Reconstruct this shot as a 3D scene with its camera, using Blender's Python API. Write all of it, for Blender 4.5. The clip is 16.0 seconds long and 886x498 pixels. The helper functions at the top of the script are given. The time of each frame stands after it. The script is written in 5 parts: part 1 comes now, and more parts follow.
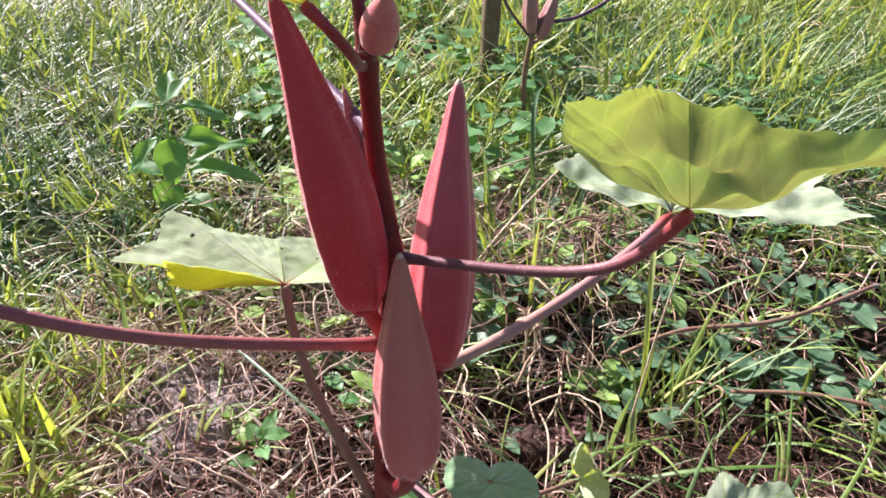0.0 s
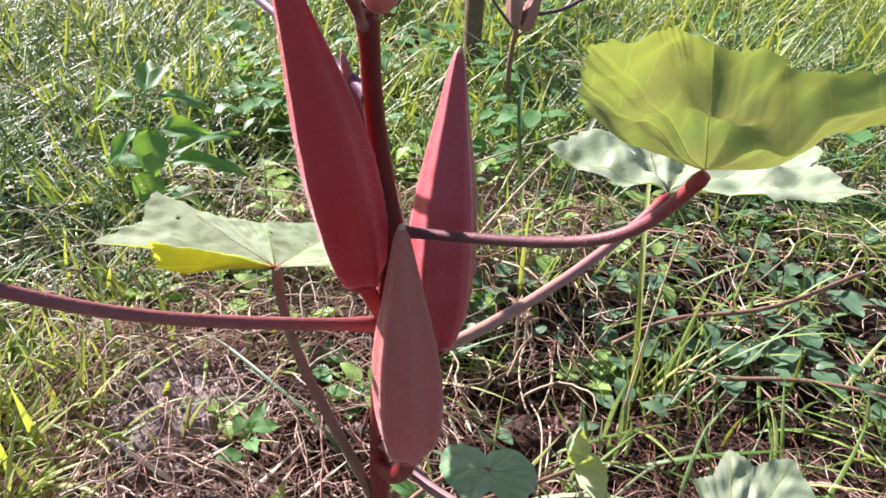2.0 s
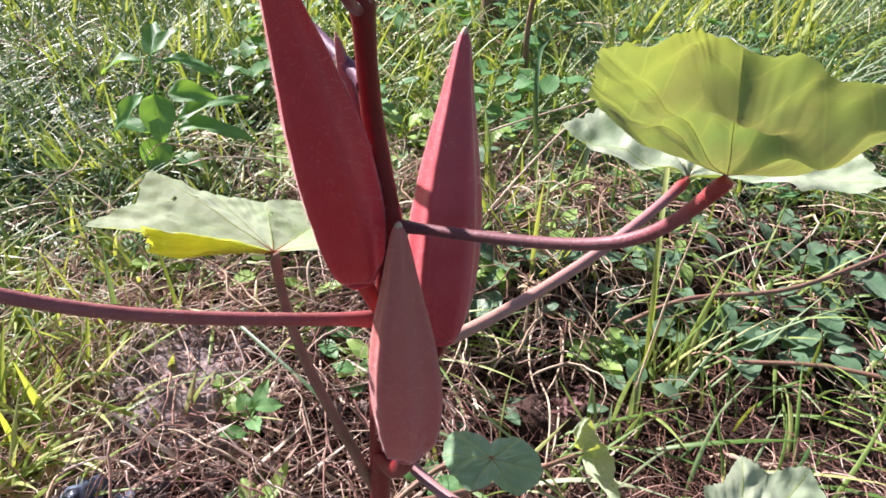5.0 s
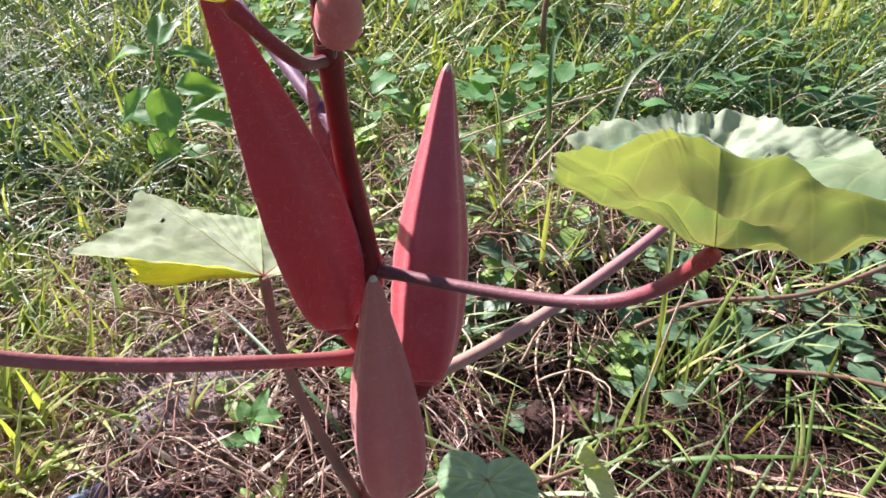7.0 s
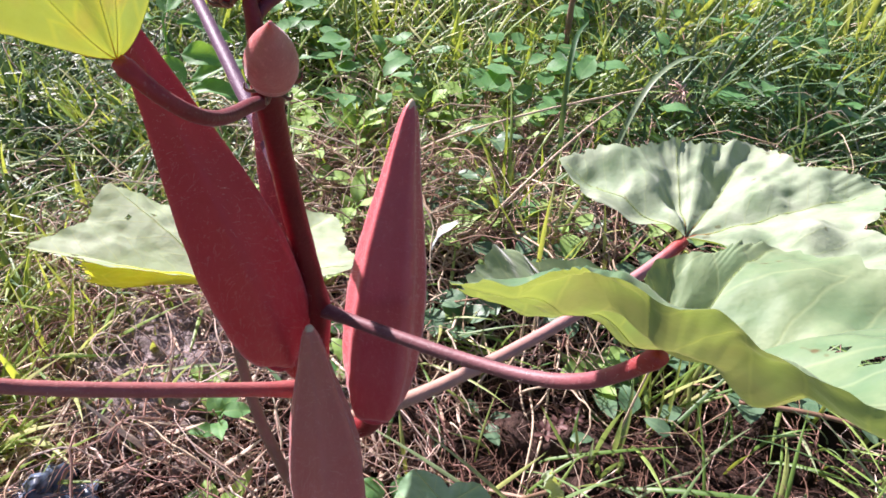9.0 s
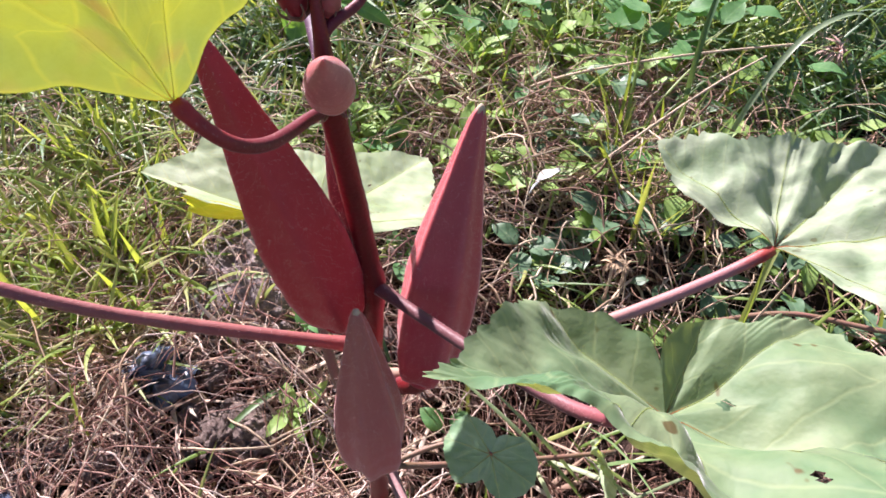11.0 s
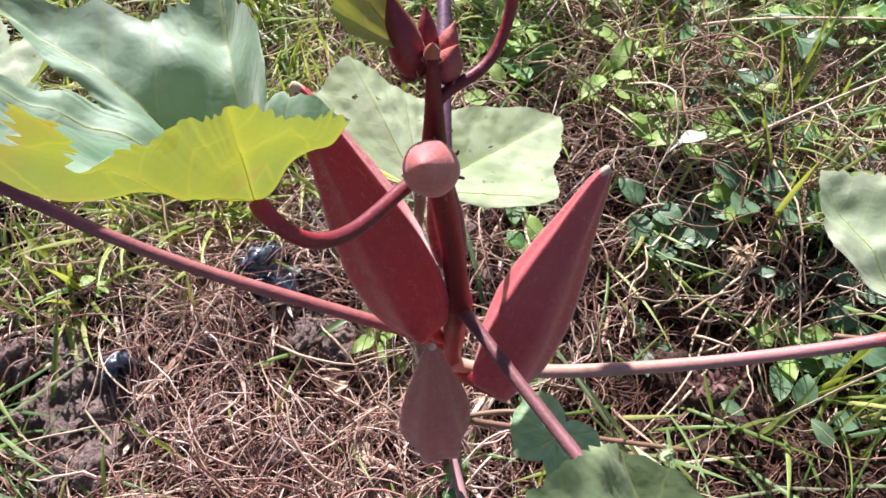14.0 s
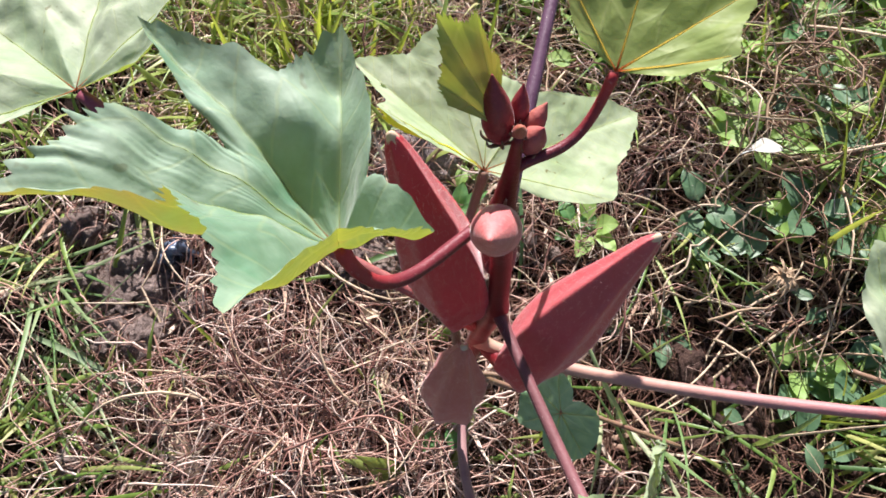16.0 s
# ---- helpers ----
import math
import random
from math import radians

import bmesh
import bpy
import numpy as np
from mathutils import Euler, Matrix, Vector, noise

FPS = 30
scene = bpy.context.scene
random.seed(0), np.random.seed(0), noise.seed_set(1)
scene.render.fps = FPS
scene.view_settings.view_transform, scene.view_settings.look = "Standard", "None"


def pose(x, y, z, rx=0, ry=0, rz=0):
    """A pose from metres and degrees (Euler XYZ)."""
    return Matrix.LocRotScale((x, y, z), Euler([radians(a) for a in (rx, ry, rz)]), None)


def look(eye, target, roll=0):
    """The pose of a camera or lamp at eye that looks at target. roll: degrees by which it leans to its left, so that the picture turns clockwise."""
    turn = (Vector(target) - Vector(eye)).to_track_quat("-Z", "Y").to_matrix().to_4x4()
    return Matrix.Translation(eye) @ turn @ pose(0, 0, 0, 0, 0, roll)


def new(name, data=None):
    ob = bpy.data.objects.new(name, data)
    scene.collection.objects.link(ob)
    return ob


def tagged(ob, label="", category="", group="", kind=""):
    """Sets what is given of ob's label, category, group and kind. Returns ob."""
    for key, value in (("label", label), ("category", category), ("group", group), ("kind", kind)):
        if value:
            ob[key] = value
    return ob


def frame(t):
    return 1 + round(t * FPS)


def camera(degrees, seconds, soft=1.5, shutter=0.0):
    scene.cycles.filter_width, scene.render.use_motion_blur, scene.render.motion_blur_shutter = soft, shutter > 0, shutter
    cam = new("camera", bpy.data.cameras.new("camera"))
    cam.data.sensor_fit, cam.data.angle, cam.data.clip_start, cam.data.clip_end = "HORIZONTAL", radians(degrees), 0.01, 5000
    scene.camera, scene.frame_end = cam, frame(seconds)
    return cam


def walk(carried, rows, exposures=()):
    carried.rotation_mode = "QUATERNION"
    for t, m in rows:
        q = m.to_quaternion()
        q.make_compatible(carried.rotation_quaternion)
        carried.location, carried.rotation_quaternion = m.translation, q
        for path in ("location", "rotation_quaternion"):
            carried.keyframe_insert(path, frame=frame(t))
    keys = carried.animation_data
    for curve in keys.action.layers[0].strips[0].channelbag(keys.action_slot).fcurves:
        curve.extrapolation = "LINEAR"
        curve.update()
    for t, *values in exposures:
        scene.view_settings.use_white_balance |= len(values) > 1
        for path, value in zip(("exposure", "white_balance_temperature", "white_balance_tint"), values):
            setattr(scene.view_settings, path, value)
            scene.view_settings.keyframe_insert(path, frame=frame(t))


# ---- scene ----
import functools

cam = camera(66.0, 16.0, soft=1.65)
PATH = [
    (0, (0.0248, -0.2205, 0.4376), (0.2470, 1.4135, -0.6940), 3.07),
    (0.5, (0.0237, -0.2201, 0.4352), (0.2633, 1.4145, -0.6921), 3.13),
    (1, (0.0226, -0.2183, 0.4319), (0.2873, 1.4218, -0.6816), 3.41),
    (1.5, (0.0201, -0.2189, 0.4285), (0.2895, 1.4161, -0.6914), 3.34),
    (2, (0.0169, -0.2185, 0.4225), (0.2998, 1.4127, -0.6996), 3.81),
    (2.5, (0.0153, -0.2186, 0.4188), (0.3106, 1.4142, -0.6979), 4.01),
    (3, (0.0137, -0.2201, 0.4177), (0.2909, 1.4023, -0.7185), 3.89),
    (3.5, (0.0144, -0.2179, 0.4177), (0.2944, 1.3926, -0.7346), 4.33),
    (6, (0.0345, -0.1848, 0.4349), (0.2113, 1.3482, -0.8374), 2.80),
    (6.5, (0.0382, -0.1798, 0.4388), (0.1977, 1.3415, -0.8497), 2.48),
    (7, (0.0421, -0.1745, 0.4413), (0.2004, 1.3396, -0.8558), 2.72),
    (7.5, (0.0455, -0.1687, 0.4428), (0.2174, 1.3532, -0.8434), 3.60),
    (8, (0.0501, -0.1632, 0.4478), (0.2044, 1.3550, -0.8450), 3.77),
    (8.2, (0.0535, -0.1591, 0.4485), (0.2096, 1.3486, -0.8563), 4.45),
    (10.3, (0.0796, -0.1343, 0.4721), (-0.0167, 1.1874, -1.0259), 6.15),
    (10.5, (0.0816, -0.1323, 0.4764), (-0.0566, 1.1607, -1.0431), 5.31),
    (11, (0.0826, -0.1253, 0.4806), (-0.1199, 1.0792, -1.1031), 4.39),
    (11.5, (0.0852, -0.1187, 0.4851), (-0.1864, 1.0225, -1.1347), 3.22),
    (12, (0.0861, -0.1081, 0.4907), (-0.2353, 0.9709, -1.1623), 1.91),
    (12.5, (0.0825, -0.1008, 0.4902), (-0.2512, 0.9336, -1.1887), 2.92),
    (13, (0.0798, -0.0936, 0.4957), (-0.3033, 0.8849, -1.2060), 1.08),
    (13.5, (0.0750, -0.0838, 0.4946), (-0.3321, 0.7787, -1.2633), 0.16),
    (14, (0.0715, -0.0728, 0.4989), (-0.3408, 0.7128, -1.2935), 0.34),
    (14.5, (0.0639, -0.0636, 0.5090), (-0.3604, 0.6393, -1.3147), -0.56),
    (15, (0.0579, -0.0599, 0.5201), (-0.3949, 0.5781, -1.3206), -1.87),
    (15.5, (0.0540, -0.0560, 0.5245), (-0.3490, 0.5208, -1.3476), 1.56),
    (16, (0.0548, -0.0550, 0.5283), (-0.3204, 0.4547, -1.3689), 4.40),
]
walk(cam, [(t, look(eye, target, roll)) for t, eye, target, roll in PATH], exposures=((0, 1.44, 6100, 27), (9, 1.40, 6050, 30), (12.5, 1.28, 6100, 31), (14.5, 1.22, 6050, 24), (16, 1.10, 6150, 21)))

# ---- world and sun ----
SUN_DIR = Vector((-0.56, 0.62, 0.56)).normalized()
sky_world = bpy.data.worlds.new("sky")
scene.world = sky_world
sky_world.use_nodes = True
wn = sky_world.node_tree
wn.nodes.clear()
sky = wn.nodes.new("ShaderNodeTexSky")
sky.sky_type = "NISHITA"
sky.sun_disc = False
sky.sun_elevation = math.asin(SUN_DIR.z)
sky.sun_rotation = math.atan2(SUN_DIR.x, SUN_DIR.y)
bg = wn.nodes.new("ShaderNodeBackground")
bg.inputs["Strength"].default_value = 0.045
wout = wn.nodes.new("ShaderNodeOutputWorld")
wn.links.new(sky.outputs[0], bg.inputs[0])
wn.links.new(bg.outputs[0], wout.inputs[0])
sun_data = bpy.data.lights.new("sun", "SUN")
sun_data.energy = 5.0
sun_data.angle = radians(0.6)
sun_data.color = (1.0, 0.94, 0.84)
sun = new("sun", sun_data)
sun.matrix_world = look(tuple(SUN_DIR * 5), (0, 0, 0))


# ---- materials ----
class Nodes:
    """A node material under construction."""

    def __init__(self, name):
        self.mat = bpy.data.materials.new(name)
        self.mat.use_nodes = True
        self.tree = self.mat.node_tree
        self.tree.nodes.clear()
        self.out = self.add("ShaderNodeOutputMaterial")

    def add(self, kind, **values):
        node = self.tree.nodes.new(kind)
        for key, value in values.items():
            setattr(node, key, value)
        return node

    def put(self, socket, value):
        if hasattr(value, "is_linked"):
            self.tree.links.new(value, socket)
        elif value is not None:
            socket.default_value = value

    def math(self, op, a, b=None, c=None, clamp=False):
        node = self.add("ShaderNodeMath", operation=op, use_clamp=clamp)
        for socket, value in zip(node.inputs, (a, b, c)):
            self.put(socket, value)
        return node.outputs[0]

    def noise(self, scale, detail=4.0, rough=0.6, vector=None):
        node = self.add("ShaderNodeTexNoise")
        self.put(node.inputs["Scale"], scale)
        self.put(node.inputs["Detail"], detail)
        self.put(node.inputs["Roughness"], rough)
        self.put(node.inputs["Vector"], vector or self.place())
        return node.outputs["Fac"]

    def place(self):
        return self.add("ShaderNodeTexCoord").outputs["Object"]

    def span(self, value, a, b, c=0.0, d=1.0):
        node = self.add("ShaderNodeMapRange")
        for socket, v in zip(node.inputs, (value, a, b, c, d)):
            self.put(socket, v)
        return node.outputs[0]

    def mix(self, fac, a, b):
        node = self.add("ShaderNodeMix", data_type="RGBA")
        self.put(node.inputs["Factor"], fac)
        self.put(node.inputs[6], (*a, 1) if isinstance(a, tuple) else a)
        self.put(node.inputs[7], (*b, 1) if isinstance(b, tuple) else b)
        return node.outputs[2]

    def bump(self, height, strength, distance):
        node = self.add("ShaderNodeBump")
        self.put(node.inputs["Height"], height)
        node.inputs["Strength"].default_value = strength
        node.inputs["Distance"].default_value = distance
        return node.outputs[0]

    def surface(self, color, rough=0.6, normal=None, sheen=0.0, spec=0.5, sss=0.0):
        node = self.add("ShaderNodeBsdfPrincipled")
        self.put(node.inputs["Base Color"], (*color, 1) if isinstance(color, tuple) else color)
        self.put(node.inputs["Roughness"], rough)
        self.put(node.inputs["Normal"], normal)
        node.inputs["Specular IOR Level"].default_value = spec
        node.inputs["Sheen Weight"].default_value = sheen
        node.inputs["Sheen Roughness"].default_value = 0.25
        if sss:
            node.inputs["Subsurface Weight"].default_value = sss
            node.inputs["Subsurface Radius"].default_value = (0.004, 0.0012, 0.001)
            node.inputs["Subsurface Scale"].default_value = 1.0
        return node.outputs[0]

    def thin(self, shader, color, share):
        """Lets a share of the light through a thin sheet."""
        node = self.add("ShaderNodeBsdfTranslucent")
        self.put(node.inputs["Color"], (*color, 1) if isinstance(color, tuple) else color)
        both = self.add("ShaderNodeMixShader")
        self.put(both.inputs[0], share)
        self.tree.links.new(shader, both.inputs[1])
        self.tree.links.new(node.outputs[0], both.inputs[2])
        return both.outputs[0]

    def done(self, shader):
        self.tree.links.new(shader, self.out.inputs["Surface"])
        return self.mat


def skin(name, low, high, rough=0.5, sheen=0.35, grain=900.0, streak=None, sss=0.0):
    """Velvety plant skin with mottling, fine hairs and faint lengthwise streaks."""
    n = Nodes(name)
    blotch = n.span(n.noise(60.0, 5.0), 0.32, 0.68)
    color = n.mix(blotch, low, high)
    if streak:
        color = n.mix(n.math("MULTIPLY", n.span(n.noise(35.0, 3.0), 0.5, 0.72), 0.75), color, streak)
    fine = n.noise(grain, 3.0)
    color = n.mix(n.math("MULTIPLY", n.span(fine, 0.55, 0.75), 0.22), color, tuple(min(1.0, c * 1.7 + 0.03) for c in high))
    normal = n.bump(fine, 0.35, 0.0006)
    return n.done(n.surface(color, n.span(blotch, 0, 1, rough - 0.06, rough + 0.1), normal, sheen, 0.4, sss))


def leaf_skin(name, dark, pale, through_color, share=0.4, vein=(0.42, 0.5, 0.25), rough=0.5, spot=0.0, tinge=None):
    """Leaf blade: side veins from the sheet's own map, mottling, and light that comes through."""
    n = Nodes(name)
    uv = n.add("ShaderNodeUVMap")
    split = n.add("ShaderNodeSeparateXYZ")
    n.tree.links.new(uv.outputs[0], split.inputs[0])
    side, along = n.math("ABSOLUTE", split.outputs[0]), split.outputs[1]
    wave = n.noise(60.0, 2.0)
    step = n.math("ADD", n.math("SUBTRACT", along, n.math("MULTIPLY", side, 0.9)), n.math("MULTIPLY", wave, 0.006))
    part_of = n.math("ABSOLUTE", n.math("SUBTRACT", n.math("FRACT", n.math("DIVIDE", step, 0.0125)), 0.5))
    line = n.math("MAXIMUM", n.span(part_of, 0.44, 0.49), n.span(side, 0.0011, 0.0004))
    big, small = n.noise(38.0, 5.0), n.noise(260.0, 4.0)
    color = n.mix(n.span(big, 0.3, 0.7), dark, pale)
    color = n.mix(n.math("MULTIPLY", n.span(small, 0.45, 0.7), 0.18), color, tuple(c * 0.6 for c in dark))
    color = n.mix(n.math("MULTIPLY", line, 0.25), color, vein)
    through_mix = n.mix(n.math("MULTIPLY", line, 0.5), n.mix(n.span(big, 0.3, 0.7), through_color, (through_color[0] * 0.55, through_color[1] * 0.72, through_color[2])), tuple(min(1.0, c * 1.15) for c in through_color))
    if tinge:
        through_mix = n.mix(n.span(n.noise(24.0, 4.0), 0.50, 0.70), through_mix, tinge)
    if spot:
        mark = n.span(n.noise(140.0, 2.0), 0.70, 0.74)
        color = n.mix(n.math("MULTIPLY", mark, spot), color, (0.12, 0.08, 0.03))
    height = n.math("ADD", n.math("ADD", n.math("MULTIPLY", small, 0.5), n.math("MULTIPLY", n.noise(110.0, 3.0), 1.6)), n.math("MULTIPLY", line, -0.12))
    normal = n.bump(height, 0.32, 0.0010)
    return n.done(n.thin(n.surface(color, rough, normal, 0.45, 0.4), through_mix, share))


def blade_skin(name, colors, through_color, share=0.35, rough=0.45):
    """Grass: every blade of the sheet has a tone of its own."""
    n = Nodes(name)
    island = n.add("ShaderNodeNewGeometry").outputs["Random Per Island"]
    island = n.math("FRACT", n.math("ADD", island, n.add("ShaderNodeObjectInfo").outputs["Random"]))
    ramp = n.add("ShaderNodeValToRGB")
    n.tree.links.new(island, ramp.inputs[0])
    ramp.color_ramp.elements[0].color = (*colors[0], 1)
    ramp.color_ramp.elements[1].color = (*colors[-1], 1)
    for i, c in enumerate(colors[1:-1]):
        ramp.color_ramp.elements.new((i + 1) / (len(colors) - 1)).color = (*c, 1)
    color = n.mix(n.math("MULTIPLY", n.span(n.noise(120.0), 0.35, 0.7), 0.4), ramp.outputs[0], tuple(c * 0.55 for c in colors[0]))
    return n.done(n.thin(n.surface(color, rough, None, 0.0, 0.5), through_color, share))


def straw_skin(name, colors):
    n = Nodes(name)
    island = n.add("ShaderNodeNewGeometry").outputs["Random Per Island"]
    ramp = n.add("ShaderNodeValToRGB")
    n.tree.links.new(island, ramp.inputs[0])
    ramp.color_ramp.elements[0].color = (*colors[0], 1)
    ramp.color_ramp.elements[1].color = (*colors[-1], 1)
    for i, c in enumerate(colors[1:-1]):
        ramp.color_ramp.elements.new((i + 1) / (len(colors) - 1)).color = (*c, 1)
    color = n.mix(n.math("MULTIPLY", n.span(n.noise(300.0), 0.4, 0.7), 0.45), ramp.outputs[0], tuple(c * 0.5 for c in colors[0]))
    return n.done(n.surface(color, 0.75, None, 0.0, 0.3))


def soil_skin(name, dark, pale):
    n = Nodes(name)
    crumbs, broad = n.noise(420.0, 6.0, 0.7), n.noise(28.0, 5.0)
    color = n.mix(n.span(crumbs, 0.35, 0.68), dark, pale)
    color = n.mix(n.math("MULTIPLY", n.span(broad, 0.4, 0.7), 0.6), color, tuple(c * 0.55 for c in dark))
    height = n.math("ADD", crumbs, n.math("MULTIPLY", n.noise(90.0, 4.0), 1.5))
    return n.done(n.surface(color, 0.95, n.bump(height, 0.9, 0.004), 0.0, 0.15))


def pod_skin(name, face, crest, tip, rough=0.5):
    """Pod skin: dusty ridges, darker faces, a duller tip, mottling and lengthwise streaks."""
    n = Nodes(name)
    split = n.add("ShaderNodeSeparateXYZ")
    n.tree.links.new(n.add("ShaderNodeUVMap").outputs[0], split.inputs[0])
    ridge, along = split.outputs[0], split.outputs[1]
    blotch, streak, fine = n.noise(55.0, 5.0), n.noise(190.0, 4.0), n.noise(900.0, 3.0)
    color = n.mix(n.math("MULTIPLY", n.span(blotch, 0.3, 0.7), 0.55), face, crest)
    color = n.mix(n.math("MULTIPLY", n.span(ridge, 0.72, 1.0), 0.7), color, crest)
    color = n.mix(n.math("MULTIPLY", n.span(n.math("ADD", along, n.math("MULTIPLY", blotch, 0.3)), 0.45, 1.2), 0.8), color, tip)
    color = n.mix(n.math("MULTIPLY", n.span(streak, 0.52, 0.72), 0.16), color, tuple(c * 0.7 for c in face))
    color = n.mix(n.math("MULTIPLY", n.span(fine, 0.52, 0.72), 0.12), color, tuple(min(1.0, c * 1.3 + 0.04) for c in crest))
    height = n.math("ADD", fine, n.math("MULTIPLY", streak, 1.5))
    return n.done(n.surface(color, n.span(blotch, 0.3, 0.7, rough - 0.05, rough + 0.12), n.bump(height, 0.35, 0.0006), 0.35, 0.4, 0.15))


def hair_skin():
    n = Nodes("plant_hair")
    return n.done(n.thin(n.surface((0.82, 0.70, 0.66), 0.5), (0.90, 0.78, 0.72), 0.5))


HAIR = hair_skin()
POD_RED = pod_skin("pod_red", (0.52, 0.018, 0.036), (0.58, 0.060, 0.072), (0.46, 0.055, 0.070))
POD_PINK = pod_skin("pod_pink", (0.52, 0.055, 0.075), (0.58, 0.140, 0.150), (0.48, 0.120, 0.130))
POD_BROWN = pod_skin("pod_brown", (0.47, 0.115, 0.115), (0.56, 0.20, 0.185), (0.44, 0.165, 0.130))
POD_DUSK = pod_skin("pod_dusk", (0.32, 0.14, 0.135), (0.44, 0.25, 0.22), (0.36, 0.22, 0.18))
POD_PURPLE = pod_skin("pod_purple", (0.16, 0.07, 0.085), (0.26, 0.14, 0.14), (0.24, 0.16, 0.15))
BUD_PINK = skin("bud_pink", (0.46, 0.12, 0.125), (0.58, 0.24, 0.22), 0.40, 0.3, sss=0.2)
BUD_DUSK = skin("bud_dusk", (0.30, 0.05, 0.055), (0.42, 0.12, 0.10), 0.45, 0.2, streak=(0.30, 0.22, 0.08))
BUD_DARK = skin("bud_dark", (0.17, 0.015, 0.022), (0.27, 0.04, 0.045), 0.45, 0.15)
STEM_RED = skin("stem_red", (0.13, 0.006, 0.010), (0.19, 0.012, 0.016), 0.42, 0.04)
PETIOLE_BROWN = skin("petiole_brown", (0.17, 0.11, 0.06), (0.26, 0.15, 0.10), 0.5, 0.4, streak=(0.24, 0.09, 0.08))
PETIOLE_GREY = skin("petiole_grey", (0.24, 0.12, 0.12), (0.34, 0.20, 0.19), 0.5, 0.2)
PETIOLE_VIOLET = skin("petiole_violet", (0.075, 0.028, 0.060), (0.125, 0.060, 0.105), 0.55, 0.05)
JOINT_RED = skin("joint_red", (0.30, 0.015, 0.018), (0.40, 0.04, 0.035), 0.45, 0.1)


def rib_skin(name, near, far, through_color):
    """Ribs redden towards the joint and let some light through."""
    n = Nodes(name)
    split = n.add("ShaderNodeSeparateXYZ")
    n.tree.links.new(n.add("ShaderNodeUVMap").outputs[0], split.inputs[0])
    color = n.mix(n.span(split.outputs[1], 0.04, 0.2), near, far)
    return n.done(n.thin(n.surface(color, 0.5, None, 0.1), n.mix(n.span(split.outputs[1], 0.03, 0.16), (0.7, 0.30, 0.16), through_color), 0.85))


def stalk_skin(name, stops):
    """Leaf stalk whose colour changes along its length, with fine hairs and mottling."""
    n = Nodes(name)
    split = n.add("ShaderNodeSeparateXYZ")
    n.tree.links.new(n.add("ShaderNodeUVMap").outputs[0], split.inputs[0])
    ramp = n.add("ShaderNodeValToRGB")
    n.tree.links.new(n.math("ADD", split.outputs[1], n.math("MULTIPLY", n.math("SUBTRACT", n.noise(45.0, 3.0), 0.5), 0.25)), ramp.inputs[0])
    ramp.color_ramp.elements[0].position, ramp.color_ramp.elements[0].color = stops[0][0], (*stops[0][1], 1)
    ramp.color_ramp.elements[1].position, ramp.color_ramp.elements[1].color = stops[-1][0], (*stops[-1][1], 1)
    for at, c in stops[1:-1]:
        ramp.color_ramp.elements.new(at).color = (*c, 1)
    fine = n.noise(800.0, 3.0)
    color = n.mix(n.math("MULTIPLY", n.span(n.noise(160.0, 4.0), 0.4, 0.7), 0.35), ramp.outputs[0], tuple(c * 0.55 for c in stops[0][1]))
    color = n.mix(n.math("MULTIPLY", n.span(fine, 0.6, 0.75), 0.25), color, (0.55, 0.40, 0.36))
    return n.done(n.surface(color, 0.5, n.bump(fine, 0.4, 0.0005), 0.2, 0.4))


VEIN_PALE = rib_skin("vein_pale", (0.42, 0.16, 0.07), (0.50, 0.58, 0.42), (0.62, 0.70, 0.30))
VEIN_RED = rib_skin("vein_red", (0.45, 0.08, 0.04), (0.46, 0.30, 0.10), (0.95, 0.80, 0.30))
RED_END = (0.36, 0.035, 0.03)
STALK_TAN = stalk_skin("stalk_tan", ((0.0, (0.46, 0.31, 0.22)), (0.45, (0.46, 0.26, 0.20)), (0.75, (0.42, 0.20, 0.19)), (0.94, (0.38, 0.15, 0.16)), (1.0, RED_END)))
STALK_DUSK = stalk_skin("stalk_dusk", ((0.0, (0.17, 0.065, 0.07)), (0.5, (0.24, 0.10, 0.105)), (0.78, (0.30, 0.08, 0.09)), (1.0, RED_END)))
STALK_RED = stalk_skin("stalk_red", ((0.0, (0.14, 0.02, 0.03)), (0.6, (0.18, 0.026, 0.036)), (1.0, (0.40, 0.03, 0.03))))
STALK_LONG = stalk_skin("stalk_long", ((0.0, (0.32, 0.06, 0.055)), (0.15, (0.31, 0.105, 0.095)), (0.6, (0.32, 0.125, 0.115)), (1.0, (0.24, 0.055, 0.085))))
LEAF = leaf_skin("okra_leaf", (0.26, 0.38, 0.22), (0.52, 0.59, 0.41), (0.36, 0.45, 0.025), 0.34, rough=0.58, spot=0.6)
LEAF_OLD = leaf_skin("okra_leaf_old", (0.33, 0.47, 0.25), (0.58, 0.68, 0.46), (0.70, 0.76, 0.08), 0.36, rough=0.58, spot=0.8)
LEAF_OLIVE = leaf_skin("okra_leaf_olive", (0.11, 0.23, 0.11), (0.33, 0.41, 0.22), (0.35, 0.42, 0.06), 0.36, rough=0.58, spot=0.9, tinge=(0.26, 0.23, 0.06))
LEAF_YELLOW = leaf_skin("okra_leaf_yellow", (0.62, 0.60, 0.05), (0.74, 0.70, 0.08), (0.88, 0.80, 0.03), 0.5, vein=(0.6, 0.6, 0.2))
LEAF_TOP = leaf_skin("okra_leaf_top", (0.13, 0.30, 0.18), (0.43, 0.56, 0.41), (0.39, 0.40, 0.014), 0.36, rough=0.58, spot=0.4, tinge=(0.46, 0.24, 0.03))
